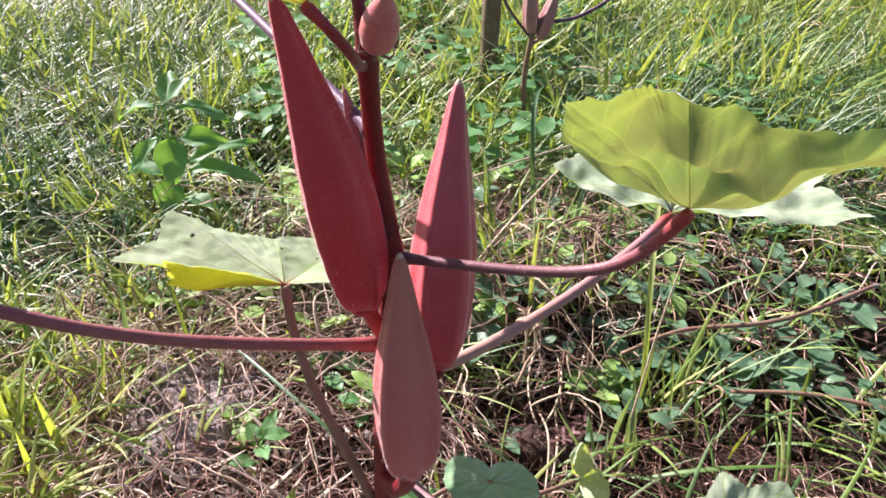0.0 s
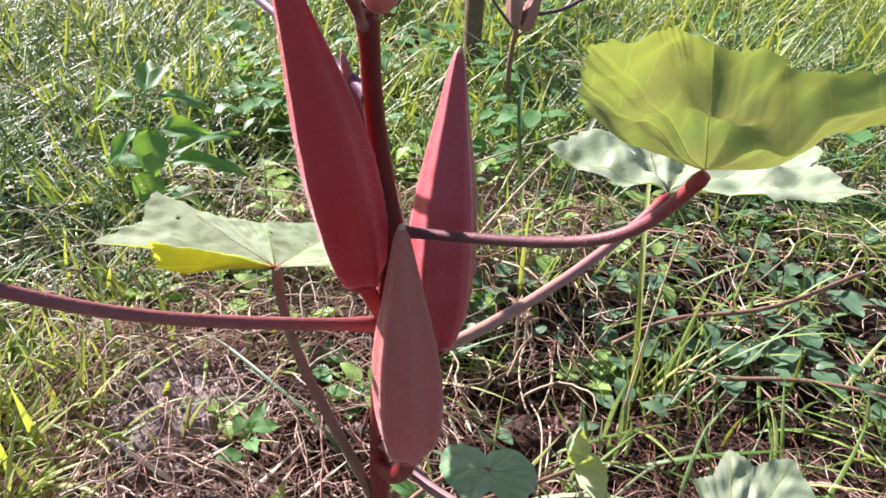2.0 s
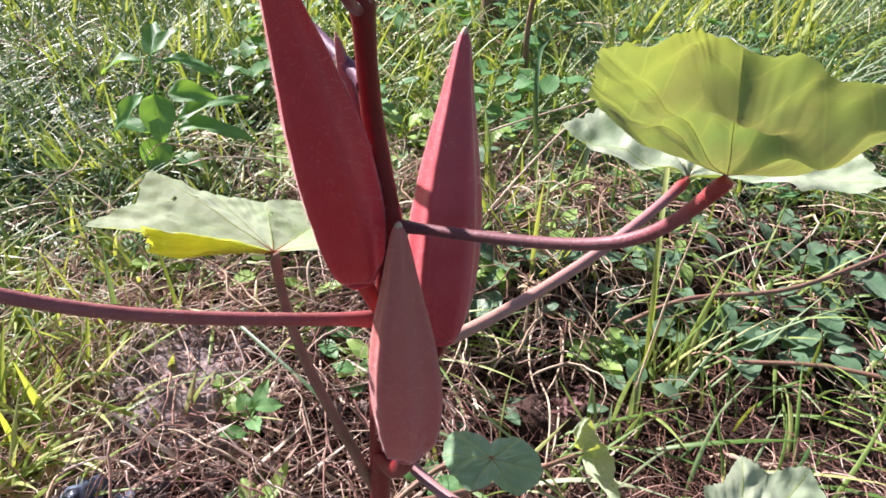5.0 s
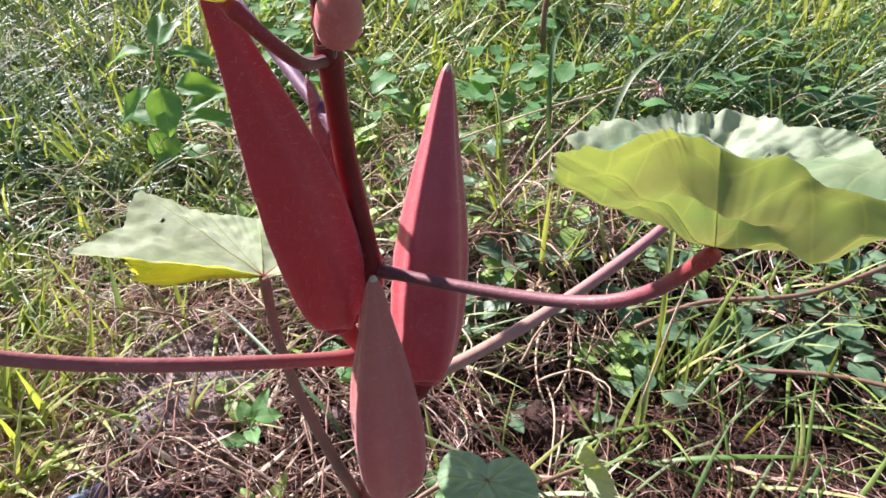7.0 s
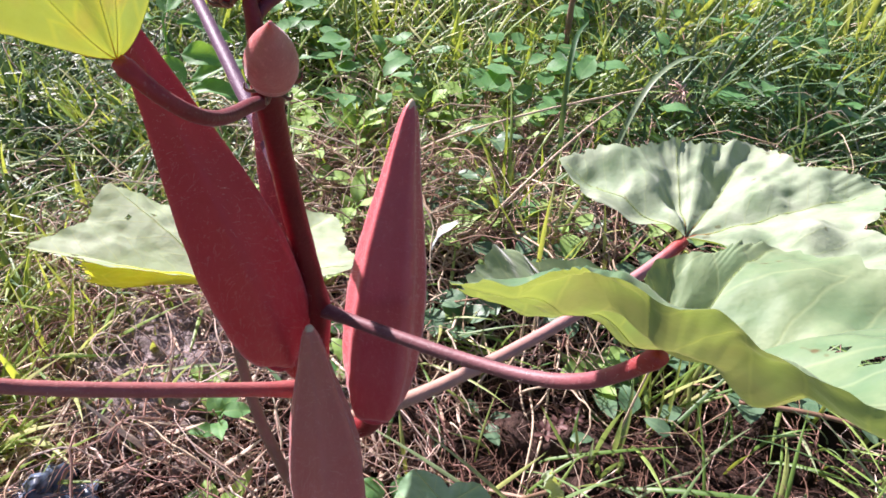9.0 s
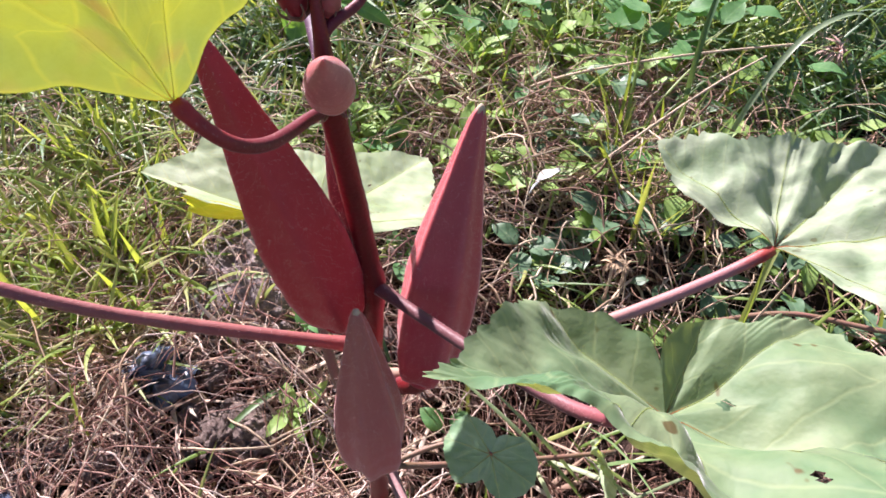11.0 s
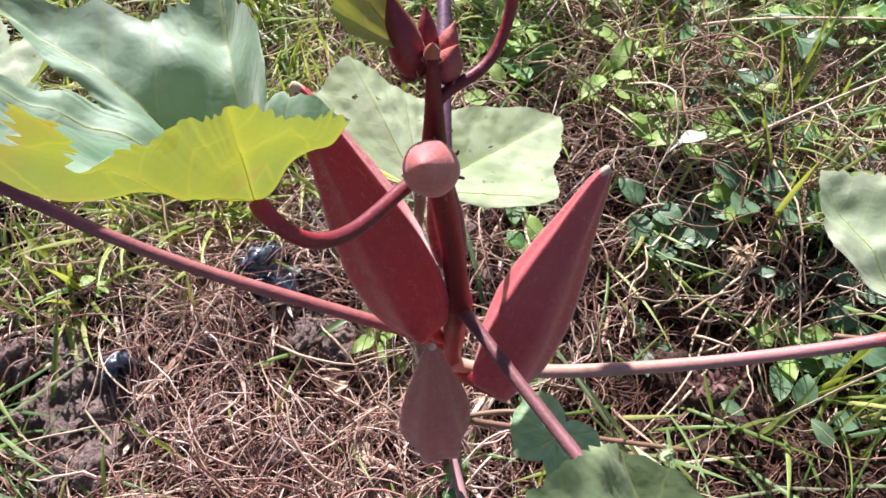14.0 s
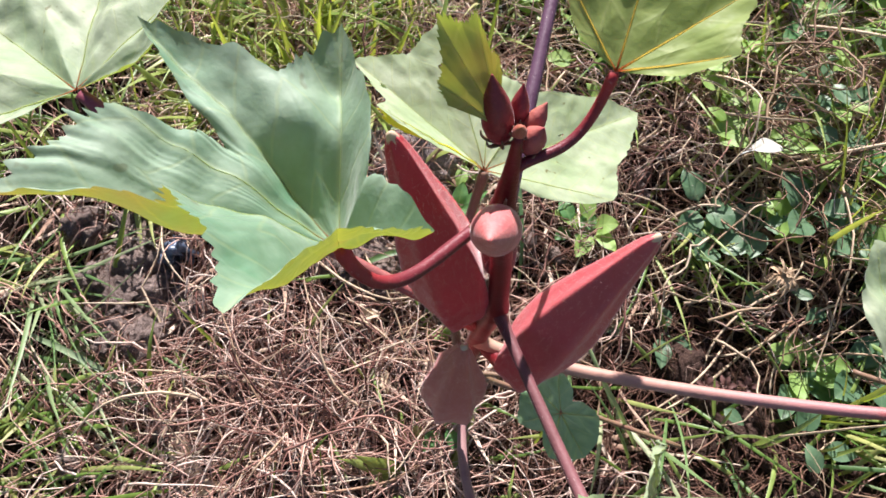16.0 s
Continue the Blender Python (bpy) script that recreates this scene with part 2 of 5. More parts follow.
LEAF_LOW = leaf_skin("okra_leaf_low", (0.18, 0.35, 0.18), (0.36, 0.52, 0.32), (0.30, 0.46, 0.04), 0.3, rough=0.38, spot=0.5)
LEAF_YOUNG = leaf_skin("okra_leaf_young", (0.22, 0.34, 0.09), (0.38, 0.47, 0.15), (0.46, 0.50, 0.04), 0.42, tinge=(0.44, 0.26, 0.04))
LEAF_WEED = leaf_skin("weed_leaf", (0.07, 0.21, 0.07), (0.15, 0.33, 0.12), (0.34, 0.58, 0.04), 0.38, vein=(0.26, 0.42, 0.18))
# Leaves right of the plant, toned darker to stand for the shade there.
LEAF_GROUND = leaf_skin("ground_leaf", (0.07, 0.16, 0.08), (0.17, 0.28, 0.16), (0.22, 0.38, 0.04), 0.3, vein=(0.26, 0.36, 0.2), rough=0.42)
LEAF_RUST = leaf_skin("seedling_leaf", (0.13, 0.06, 0.055), (0.24, 0.12, 0.11), (0.35, 0.15, 0.08), 0.3, vein=(0.3, 0.2, 0.16))
LEAF_SPROUT = leaf_skin("sprout_leaf", (0.22, 0.40, 0.09), (0.38, 0.56, 0.17), (0.55, 0.70, 0.06), 0.4, vein=(0.45, 0.6, 0.25))
GRASS = blade_skin("grass", ((0.06, 0.15, 0.03), (0.15, 0.27, 0.05), (0.26, 0.37, 0.09), (0.46, 0.47, 0.17)), (0.48, 0.60, 0.05), 0.28)
GRASS_LIGHT = blade_skin("grass_light", ((0.14, 0.24, 0.05), (0.25, 0.36, 0.08), (0.38, 0.45, 0.14), (0.52, 0.50, 0.24)), (0.52, 0.60, 0.07))
GRASS_VIVID = blade_skin("grass_vivid", ((0.24, 0.38, 0.05), (0.38, 0.53, 0.08), (0.52, 0.62, 0.14), (0.62, 0.66, 0.22)), (0.60, 0.70, 0.06))
GRASS_GREY = blade_skin("grass_grey", ((0.08, 0.18, 0.06), (0.18, 0.31, 0.11), (0.30, 0.41, 0.20), (0.46, 0.52, 0.30)), (0.28, 0.38, 0.08))
GRASS_FAR = blade_skin("grass_far", ((0.04, 0.10, 0.02), (0.12, 0.25, 0.05), (0.28, 0.41, 0.09), (0.62, 0.60, 0.27)), (0.48, 0.58, 0.06), 0.28)
# Bluish blades; the dark tones also stand for shade at the far left.
GRASS_BLUE = blade_skin("grass_shade", ((0.035, 0.10, 0.04), (0.08, 0.18, 0.07), (0.17, 0.29, 0.15), (0.36, 0.42, 0.26)), (0.28, 0.42, 0.07), 0.26)
STRAW = straw_skin("dry_straw", ((0.17, 0.075, 0.06), (0.44, 0.25, 0.195), (0.66, 0.46, 0.37), (0.86, 0.73, 0.62)))
DEAD_BLADE = straw_skin("dead_blade", ((0.30, 0.19, 0.13), (0.48, 0.34, 0.25), (0.62, 0.48, 0.36), (0.74, 0.63, 0.50)))
STRAW_PALE = straw_skin("bleached_straw", ((0.36, 0.22, 0.14), (0.50, 0.36, 0.24), (0.66, 0.54, 0.38), (0.76, 0.66, 0.50)))
ORANGE = straw_skin("dried_orange", ((0.28, 0.16, 0.09), (0.44, 0.29, 0.17), (0.60, 0.45, 0.29), (0.74, 0.62, 0.46)))
STRAW_TANGLE = straw_skin("tangled_stems", ((0.13, 0.07, 0.045), (0.30, 0.19, 0.12), (0.46, 0.34, 0.22), (0.70, 0.58, 0.42)))
STRAW_DARK = straw_skin("root_fibre", ((0.10, 0.05, 0.035), (0.20, 0.10, 0.07), (0.28, 0.16, 0.11)))
def turf_skin():
    """Crumbly soil near the plant that goes over into short worn turf further out."""
    n = Nodes("soil_and_turf")
    place = n.add("ShaderNodeTexCoord").outputs["Object"]
    split = n.add("ShaderNodeSeparateXYZ")
    n.tree.links.new(place, split.inputs[0])
    dx, dy = n.math("SUBTRACT", split.outputs[0], 0.1), n.math("SUBTRACT", split.outputs[1], 0.1)
    reach = n.math("ADD", n.math("SQRT", n.math("ADD", n.math("MULTIPLY", dx, dx), n.math("MULTIPLY", dy, dy))), n.math("MULTIPLY", n.noise(4.0, 5.0), 0.8))
    crumbs, broad = n.noise(420.0, 6.0, 0.7), n.noise(28.0, 5.0)
    soil = n.mix(n.span(crumbs, 0.35, 0.68), (0.018, 0.011, 0.008), (0.060, 0.036, 0.028))
    soil = n.mix(n.math("MULTIPLY", n.span(broad, 0.4, 0.7), 0.6), soil, (0.015, 0.009, 0.007))
    turf = n.mix(n.span(n.noise(60.0, 6.0, 0.75), 0.35, 0.65), (0.035, 0.075, 0.018), (0.17, 0.22, 0.06))
    turf = n.mix(n.math("MULTIPLY", n.span(n.noise(1.7, 6.0), 0.45, 0.65), 0.6), turf, (0.16, 0.13, 0.07))
    color = n.mix(n.span(reach, 1.4, 2.2), soil, turf)
    height = n.math("ADD", crumbs, n.math("MULTIPLY", n.noise(90.0, 4.0), 1.5))
    return n.done(n.surface(color, 0.95, n.bump(height, 0.9, 0.004), 0.0, 0.15))


SOIL = turf_skin()
CLOD = soil_skin("clod", (0.13, 0.095, 0.082), (0.36, 0.285, 0.25))
CLOD_DARK = soil_skin("moist_clod", (0.040, 0.024, 0.019), (0.135, 0.085, 0.068))
CLAY = soil_skin("clay", (0.22, 0.175, 0.17), (0.50, 0.42, 0.40))
BARK = skin("stick_bark", (0.12, 0.08, 0.05), (0.22, 0.16, 0.10), 0.8, 0.0, 300.0)
PAPER = leaf_skin("dry_white_leaf", (0.66, 0.66, 0.60), (0.82, 0.82, 0.78), (0.80, 0.80, 0.72), 0.4, vein=(0.7, 0.7, 0.62))


def plastic_skin():
    n = Nodes("dark_plastic")
    tone = n.span(n.noise(45.0, 3.0), 0.42, 0.55)
    color = n.mix(tone, (0.006, 0.008, 0.016), (0.10, 0.14, 0.21))
    return n.done(n.surface(color, 0.3, n.bump(n.noise(180.0), 0.5, 0.002), 0.0, 0.6))


PLASTIC = plastic_skin()

# ---- mesh helpers ----
rng = np.random.default_rng(7)
fuzz_rng = np.random.default_rng(19)


def mesh(name, verts, faces, material, uv=None, smooth=True):
    me = bpy.data.meshes.new(name)
    me.from_pydata([tuple(v) for v in verts], [], [tuple(f) for f in faces])
    if uv is not None:
        layer = me.uv_layers.new(name="sheet")
        index = np.empty(len(me.loops), dtype=np.int32)
        me.loops.foreach_get("vertex_index", index)
        layer.data.foreach_set("uv", np.asarray(uv, dtype=np.float32)[index].ravel())
    me.materials.append(material)
    if smooth:
        me.polygons.foreach_set("use_smooth", np.ones(len(me.polygons), dtype=bool))
    me.update()
    return me


def part(name, shape, material, parent, label=""):
    """One mesh object under a thing or a part; shape is (verts, faces) or (verts, faces, map)."""
    ob = new(name, mesh(name, shape[0], shape[1], material, shape[2] if len(shape) > 2 else None))
    if parent:
        ob.parent = parent
    return tagged(ob, label) if label else ob


def thing(name, at, label, category, group="", kind=""):
    ob = new(name)
    ob.location = at
    ob.empty_display_size = 0.02
    return tagged(ob, label, category, group, kind)


def spline(points, count):
    """Catmull-Rom through the points."""
    p = np.asarray(points, float)
    p = np.vstack([2 * p[0] - p[1], p, 2 * p[-1] - p[-2]])
    out = []
    for s in np.linspace(0, len(p) - 3 - 1e-6, count):
        i = int(s)
        t = s - i
        a, b, c, d = p[i : i + 4]
        out.append(0.5 * (2 * b + (c - a) * t + (2 * a - 5 * b + 4 * c - d) * t**2 + (3 * b - a - 3 * c + d) * t**3))
    return np.array(out)


def bezier(control, count):
    s = np.linspace(0, 1, count)[:, None]
    rows = [np.ones((count, 1)) * np.asarray(c, float) for c in control]
    while len(rows) > 1:
        rows = [a * (1 - s) + b * s for a, b in zip(rows, rows[1:])]
    return rows[0]


def frames_along(path):
    """Two cross directions for each point of a path, carried along without twist."""
    tangent = np.gradient(path, axis=0)
    tangent /= np.linalg.norm(tangent, axis=1)[:, None] + 1e-12
    first = np.cross(tangent[0], (0.31, 0.87, 0.38))
    first /= np.linalg.norm(first)
    us = []
    for t in tangent:
        first = first - t * (first @ t)
        first /= np.linalg.norm(first) + 1e-12
        us.append(first)
    us = np.array(us)
    return us, np.cross(tangent, us), tangent


def tube(path, radii, sides=12, ridges=0, ridge=0.0, lumpy=0.0):
    """A closed tube along a path; ridges run lengthwise."""
    path = np.asarray(path, float)
    radii = np.broadcast_to(np.asarray(radii, float), (len(path),))
    u, v, t = frames_along(path)
    angle = np.linspace(0, 2 * np.pi, sides, endpoint=False)
    verts = []
    for i, c in enumerate(path):
        r = radii[i] * (1 + ridge * (1.3 - 2.6 * np.sqrt(np.sin(ridges * angle / 2) ** 2 + 0.004)))
        if lumpy:
            r = r * np.array([1 + lumpy * noise.noise(Vector(c * 140) + Vector((math.cos(a), math.sin(a), 0))) for a in angle])
        verts.append(c + np.cos(angle)[:, None] * r[:, None] * u[i] + np.sin(angle)[:, None] * r[:, None] * v[i])
    verts = np.vstack(verts + [[path[0]], [path[-1]]])
    faces = []
    for i in range(len(path) - 1):
        for k in range(sides):
            a, b = i * sides + k, i * sides + (k + 1) % sides
            faces.append((a, b, b + sides, a + sides))
    last = (len(path) - 1) * sides
    for k in range(sides):
        faces.append((len(verts) - 2, (k + 1) % sides, k))
        faces.append((len(verts) - 1, last + k, last + (k + 1) % sides))
    return verts, faces


POD_PROFILE = ((0.0, 0.30), (0.012, 0.52), (0.035, 0.69), (0.08, 0.83), (0.18, 0.96), (0.30, 1.0), (0.42, 0.97), (0.55, 0.85), (0.68, 0.66), (0.8, 0.46), (0.9, 0.31), (0.97, 0.2), (1.0, 0.1))


def pod_shape(base, tip, radius, bow=(0, 0, 0), ridges=5, ridge=0.10):
    """A tapering ridged pod from its blunt base to its narrow tip."""
    base, tip, bow = np.array(base), np.array(tip), np.array(bow)
    s = np.concatenate([[0, 0.006, 0.014, 0.026, 0.045], np.linspace(0.07, 0.96, 44), [0.98, 0.992, 1.0]])
    path = base + s[:, None] * (tip - base) + (4 * s * (1 - s))[:, None] * bow
    profile = np.array(POD_PROFILE)
    radii = radius * np.interp(s, profile[:, 0], profile[:, 1])
    verts, faces = tube(path, radii, 40, ridges, ridge, 0.02)
    crest = np.cos(ridges * np.linspace(0, 2 * np.pi, 40, endpoint=False)) * 0.5 + 0.5
    return verts, faces, [(c, v) for v in s for c in crest] + [(0.5, 0.0), (0.5, 1.0)]


def mapped(shape):
    """The same shape with a plain map."""
    return shape[0], shape[1], [(0.5, 0.0)] * len(shape[0])


def fuzz(body, surface, count, low, high, label="fine pale hairs"):
    """Short standing hairs over a smooth tube: each is one slender sliver rooted on the skin."""
    verts, faces = np.array(surface[0]), [f for f in surface[1] if len(f) == 4]
    quads = verts[np.array(faces)]
    cross = np.cross(quads[:, 2] - quads[:, 0], quads[:, 3] - quads[:, 1])
    area = np.linalg.norm(cross, axis=1) + 1e-12
    pick = fuzz_rng.choice(len(quads), count, p=area / area.sum())
    u, v = fuzz_rng.random((count, 1)), fuzz_rng.random((count, 1))
    q = quads[pick]
    foot = (q[:, 0] * (1 - u) + q[:, 1] * u) * (1 - v) + (q[:, 3] * (1 - u) + q[:, 2] * u) * v
    out = cross[pick] / area[pick][:, None]
    way = out + fuzz_rng.normal(0, 0.35, (count, 3))
    tip = foot + way * fuzz_rng.uniform(low, high, (count, 1))
    side = np.cross(way, fuzz_rng.normal(0, 1, (count, 3)))
    side *= 0.000022 / (np.linalg.norm(side, axis=1)[:, None] + 1e-12)
    points = np.stack([foot - side, foot + side, tip], 1).reshape(-1, 3)
    ob = part("fuzz", (points.tolist(), np.arange(count * 3).reshape(-1, 3).tolist()), HAIR, body)
    return tagged(ob, label, kind="stuff")


# ---- leaves ----
def smooth_noise(p, scale):
    return noise.noise(Vector((p[0] * scale, p[1] * scale, p[2] * scale)))


def leaf_shape(joint, lobes, sinus=0.55, cup=0.1, puff=0.05, droop=0.0, tooth=0.035, per=30, rings=32, power=1.0, holes=(), crinkle=0.035, basal=0.5, closed=0.0, ruffle=0.015, fold=0.0, quilt=0.0011, billow=0.0):
    """A palmate blade: lobes are the tips of its main ribs, in order round the joint. Returns the sheet and a function for points on it."""
    joint = np.array(joint, float)
    tips = [np.array(t, float) - joint for t in lobes]
    unit = lambda a: a / (np.linalg.norm(a) + 1e-12)  # noqa: E731
    normal = unit(sum(np.cross(a, b) for a, b in zip(tips, tips[1:])))
    if normal[2] < 0:
        normal = -normal
    sinuses = sinus if isinstance(sinus, (list, tuple)) else [sinus] * (len(tips) - 1)
    size = np.mean([np.linalg.norm(t) for t in tips])
    if closed:
        tips, sinuses = tips + [tips[0]], list(sinuses) + [closed]
    first = unit(unit(tips[0]) + 0.55 * (unit(tips[0]) - unit(tips[1]))) * np.linalg.norm(tips[0]) * basal
    last = unit(unit(tips[-1]) + 0.55 * (unit(tips[-1]) - unit(tips[-2]))) * np.linalg.norm(tips[-1]) * basal
    rays = [] if closed else [first]
    for i, t in enumerate(tips):
        rays.append(t)
        if i < len(tips) - 1:
            rays.append(unit(unit(t) + unit(tips[i + 1])) * 0.5 * (np.linalg.norm(t) + np.linalg.norm(tips[i + 1])) * sinuses[i])
    if not closed:
        rays.append(last)
    lead = 0 if closed else 1

    @functools.lru_cache(maxsize=None)
    def edge(a):
        i = min(int(a), len(rays) - 2)
        w = a - i
        one, two = rays[i], rays[i + 1]
        way = unit(unit(one) * (1 - w) + unit(two) * w)
        l1, l2 = np.linalg.norm(one), np.linalg.norm(two)
        rise = w**power if l2 > l1 else 1 - (1 - w) ** power
        length = l1 + (l2 - l1) * rise
        near = w if i % 2 != lead else 1 - w
        plain = length
        jag = abs(((w * 5.0 + 0.31 * i + 1.1 * noise.noise(Vector((a * 1.7, 3.3, size * 40)))) % 1.0) - 0.5) * 2
        jag *= 0.75 + 0.9 * noise.noise(Vector((a * 3.1, 8.8, size * 60)))
        length *= 1 + tooth * (jag - 0.5) * (0.35 + 0.65 * math.sin(math.pi * min(1, max(0, w)))) + 0.03 * noise.noise(Vector((a * 2.1, size * 90, joint[0] * 50)))
        return way, length, near, plain

    @functools.lru_cache(maxsize=None)
    def axis_of(a):
        i = min(int(a), len(rays) - 2)
        k = min((i + 1 - lead) // 2 if (i - lead) % 2 else (i - lead) // 2, len(tips) - 1) if i >= lead else 0
        return unit(tips[k])

    @functools.lru_cache(maxsize=None)
    def spread_of(a):
        i = min(int(a), len(rays) - 2)
        return min(1.0, math.acos(max(-1.0, min(1.0, unit(rays[i]) @ unit(rays[i + 1])))) / 0.45) ** 2

    def at(a, rho):
        way, length, near, plain = edge(a)
        p = joint + way * length * rho
        reach = rho * length / plain
        lift = cup * size * (reach * reach - reach) - droop * size * reach**3
        lift += puff * size * math.sin(math.pi * min(1.0, near)) * math.sin(math.pi * min(1, reach * 0.9)) * 0.9
        lift -= spread_of(a) * fold * size * (0.5 + 0.5 * math.cos(math.pi * min(1.0, near))) * math.sin(math.pi * min(1.0, reach * 0.75))
        axis = axis_of(a)
        flat = way * length * rho
        v = flat @ axis
        side = np.linalg.norm(flat - axis * v)
        swell = math.sin(math.pi * (v - 0.9 * side) / 0.0125) ** 2
        lift += quilt * swell * (0.55 + 0.9 * smooth_noise(p, 70)) * min(1.0, rho * 2.5) * min(1.0, side / 0.004)
        if billow:
            lift += billow * size * smooth_noise(p + joint * 3, 42) * math.sin(math.pi * min(1.0, rho)) ** 0.7
        lift += crinkle * size * (smooth_noise(p + joint, 55) + 0.6 * smooth_noise(p, 140)) * min(1.0, rho * 2)
        lift += ruffle * size * rho**3 * (noise.noise(Vector((a * 2.6, joint[0] * 77, joint[1] * 31))) + 0.5 * noise.noise(Vector((a * 4.0, joint[2] * 91, 2.0))))
        return p + normal * lift

    spans = len(rays) - 1
    columns = [k / per for k in range(spans * per + 1)]
    rhos = np.linspace(0, 1, rings + 1)[1:] ** 0.8
    verts, uv = [joint], [(0.01, 0.0)]
    for a in columns:
        way, length, near, plain = edge(a)
        axis = axis_of(a)
        for rho in rhos:
            verts.append(at(a, rho))
            flat = way * length * rho
            v = flat @ axis
            uv.append((np.linalg.norm(flat - axis * v) + 1e-5, v))
    faces = []
    n = len(rhos)
    for c in range(len(columns) - 1):
        o = 1 + c * n
        faces.append((0, o, o + n))
        for r in range(n - 1):
            faces.append((o + r, o + r + 1, o + n + r + 1, o + n + r))
    if holes:
        spots = [(at(a, rho), size * radius) for a, rho, radius in holes]
        verts_array = np.array(verts)
        faces = [f for f in faces if all(np.linalg.norm(verts_array[list(f)].mean(0) - h) > d for h, d in spots)]
    return verts, faces, uv, at, normal


def okra_leaf(plant, joint, lobes, material, label, vein_material=None, vein=0.00014, **options):
    """A leaf blade under the plant, with its ribs under the blade."""
    verts, faces, uv, at, normal = leaf_shape(joint, lobes, **options)
    blade = part("leaf", (verts, faces, uv), material, plant, label)
    for i in range(len(lobes)):
        rhos = np.linspace(0.0, 0.93, 22)
        path = np.array([at(2 * i + (0 if options.get('closed') else 1), r) for r in rhos]) + normal * vein * 0.8
        rib_verts, rib_faces = tube(path, np.interp(rhos, [0, 1], [vein * 1.7, vein * 0.25]), 6)
        part("rib", (rib_verts, rib_faces, [(0.0, r) for r in rhos for _ in range(6)] + [(0.0, 0.0), (0.0, 1.0)]), vein_material or VEIN_PALE, blade)
    return blade


def simple_leaf(base, tip, width, lift=(0, 0, 1), bend=0.15, fold=0.12, along=10, across=5):
    """An oval pointed leaf as a curved sheet with a channel along its rib."""
    base, tip, lift = np.array(base, float), np.array(tip, float), np.array(lift, float)
    axis = tip - base
    length = np.linalg.norm(axis) + 1e-9
    axis /= length
    side = np.cross(axis, lift)
    side /= np.linalg.norm(side) + 1e-9
    up = np.cross(side, axis)
    verts, uv = [], []
    for i in range(along + 1):
        s = i / along
        half = width * 0.5 * math.sin(math.pi * min(1.0, s**0.75)) ** 0.8 + 1e-5
        for k in range(across):
            c = (k / (across - 1)) * 2 - 1
            wave = 0.04 * length * math.sin(9 * s + 2.5 * c + base[0] * 300) * abs(c)
            verts.append(base + axis * s * length + side * c * half + up * (fold * half * abs(c) * 1.6 + bend * length * (s - s * s) * 1.2 - bend * length * 0.5 * s * s + wave))
            uv.append((abs(c) * half, s * length))
    faces = [(i * across + k, i * across + k + 1, (i + 1) * across + k + 1, (i + 1) * across + k) for i in range(along) for k in range(across - 1)]
    return verts, faces, uv


# ---- ground ----
def blob(x, y, cx, cy, rx, ry):
    return math.exp(-(((x - cx) / rx) ** 2 + ((y - cy) / ry) ** 2))


def ground_height(x, y):
    near = math.exp(-((x - 0.05) ** 2 + (y - 0.1) ** 2) / 0.5)
    h = 0.010 * noise.noise(Vector((x * 9, y * 9, 0.3))) + 0.010 * noise.noise(Vector((x * 28, y * 28, 1.7)))
    h += near * (0.006 * noise.noise(Vector((x * 62, y * 62, 5.1))) + 0.0028 * noise.noise(Vector((x * 190, y * 190, 2.2))))
    h -= 0.03 * blob(x, y, 0.2, 0.19, 0.10, 0.07) + 0.015 * blob(x, y, 0.31, 0.17, 0.05, 0.05)
    h += 0.012 * blob(x, y, -0.14, -0.02, 0.14, 0.16)
    return h - 0.006


def ground_axis(low, high, step, reach):
    inner = list(np.arange(low, high + 1e-6, step))
    outer, d, s = [], step, step
    while d < reach:
        s *= 1.32
        d += s
        outer.append(d)
    return [low - d for d in reversed(outer)] + inner + [high + d for d in outer]


gx, gy = ground_axis(-0.65, 0.85, 0.0065, 300.0), ground_axis(-0.45, 1.0, 0.0065, 300.0)
gverts = [(x, y, ground_height(x, y)) for y in gy for x in gx]
gfaces = [(j * len(gx) + i, j * len(gx) + i + 1, (j + 1) * len(gx) + i + 1, (j + 1) * len(gx) + i) for j in range(len(gy) - 1) for i in range(len(gx) - 1)]
ground = new("ground", mesh("ground", gverts, gfaces, SOIL))
tagged(ground, "dark brown crumbly garden soil with turf further out", "ground", kind="structure")


def stuff(name, verts, faces, material, label, category, smooth=True):
    ob = new(name, mesh(name, verts, faces, material, None, smooth))
    return tagged(ob, label, category, kind="stuff")


def scatter(count, keep, box=(-1.4, -0.5, 2.3, 2.6)):
    """Places on the ground, drawn evenly and kept by a density between 0 and 1."""
    out = []
    while len(out) < count:
        x, y, chance = rng.uniform(box[0], box[2]), rng.uniform(box[1], box[3]), rng.random()
        if chance < keep(x, y):
            out.append((x, y))
    return out


def bare(x, y):
    """How bare the soil is: 1 round the plant, 0 in the grass."""
    wob = 0.09 * noise.noise(Vector((x * 6, y * 6, 9.0)))
    d = math.hypot((x - 0.06) / 1.15, (y - 0.03) / 1.1) + wob
    return min(1.0, max(0.0, (0.31 - d) / 0.10))


HX, HY, HS = -1.6, -0.8, 0.008
HGRID = np.array([[ground_height(HX + i * HS, HY + j * HS) for i in range(520)] for j in range(460)])


def heights(x, y):
    """Ground heights at many places at once."""
    u = np.clip((x - HX) / HS, 0, 517.9)
    v = np.clip((y - HY) / HS, 0, 457.9)
    i, j = u.astype(int), v.astype(int)
    a, c = u - i, v - j
    return (HGRID[j, i] * (1 - a) + HGRID[j, i + 1] * a) * (1 - c) + (HGRID[j + 1, i] * (1 - a) + HGRID[j + 1, i + 1] * a) * c


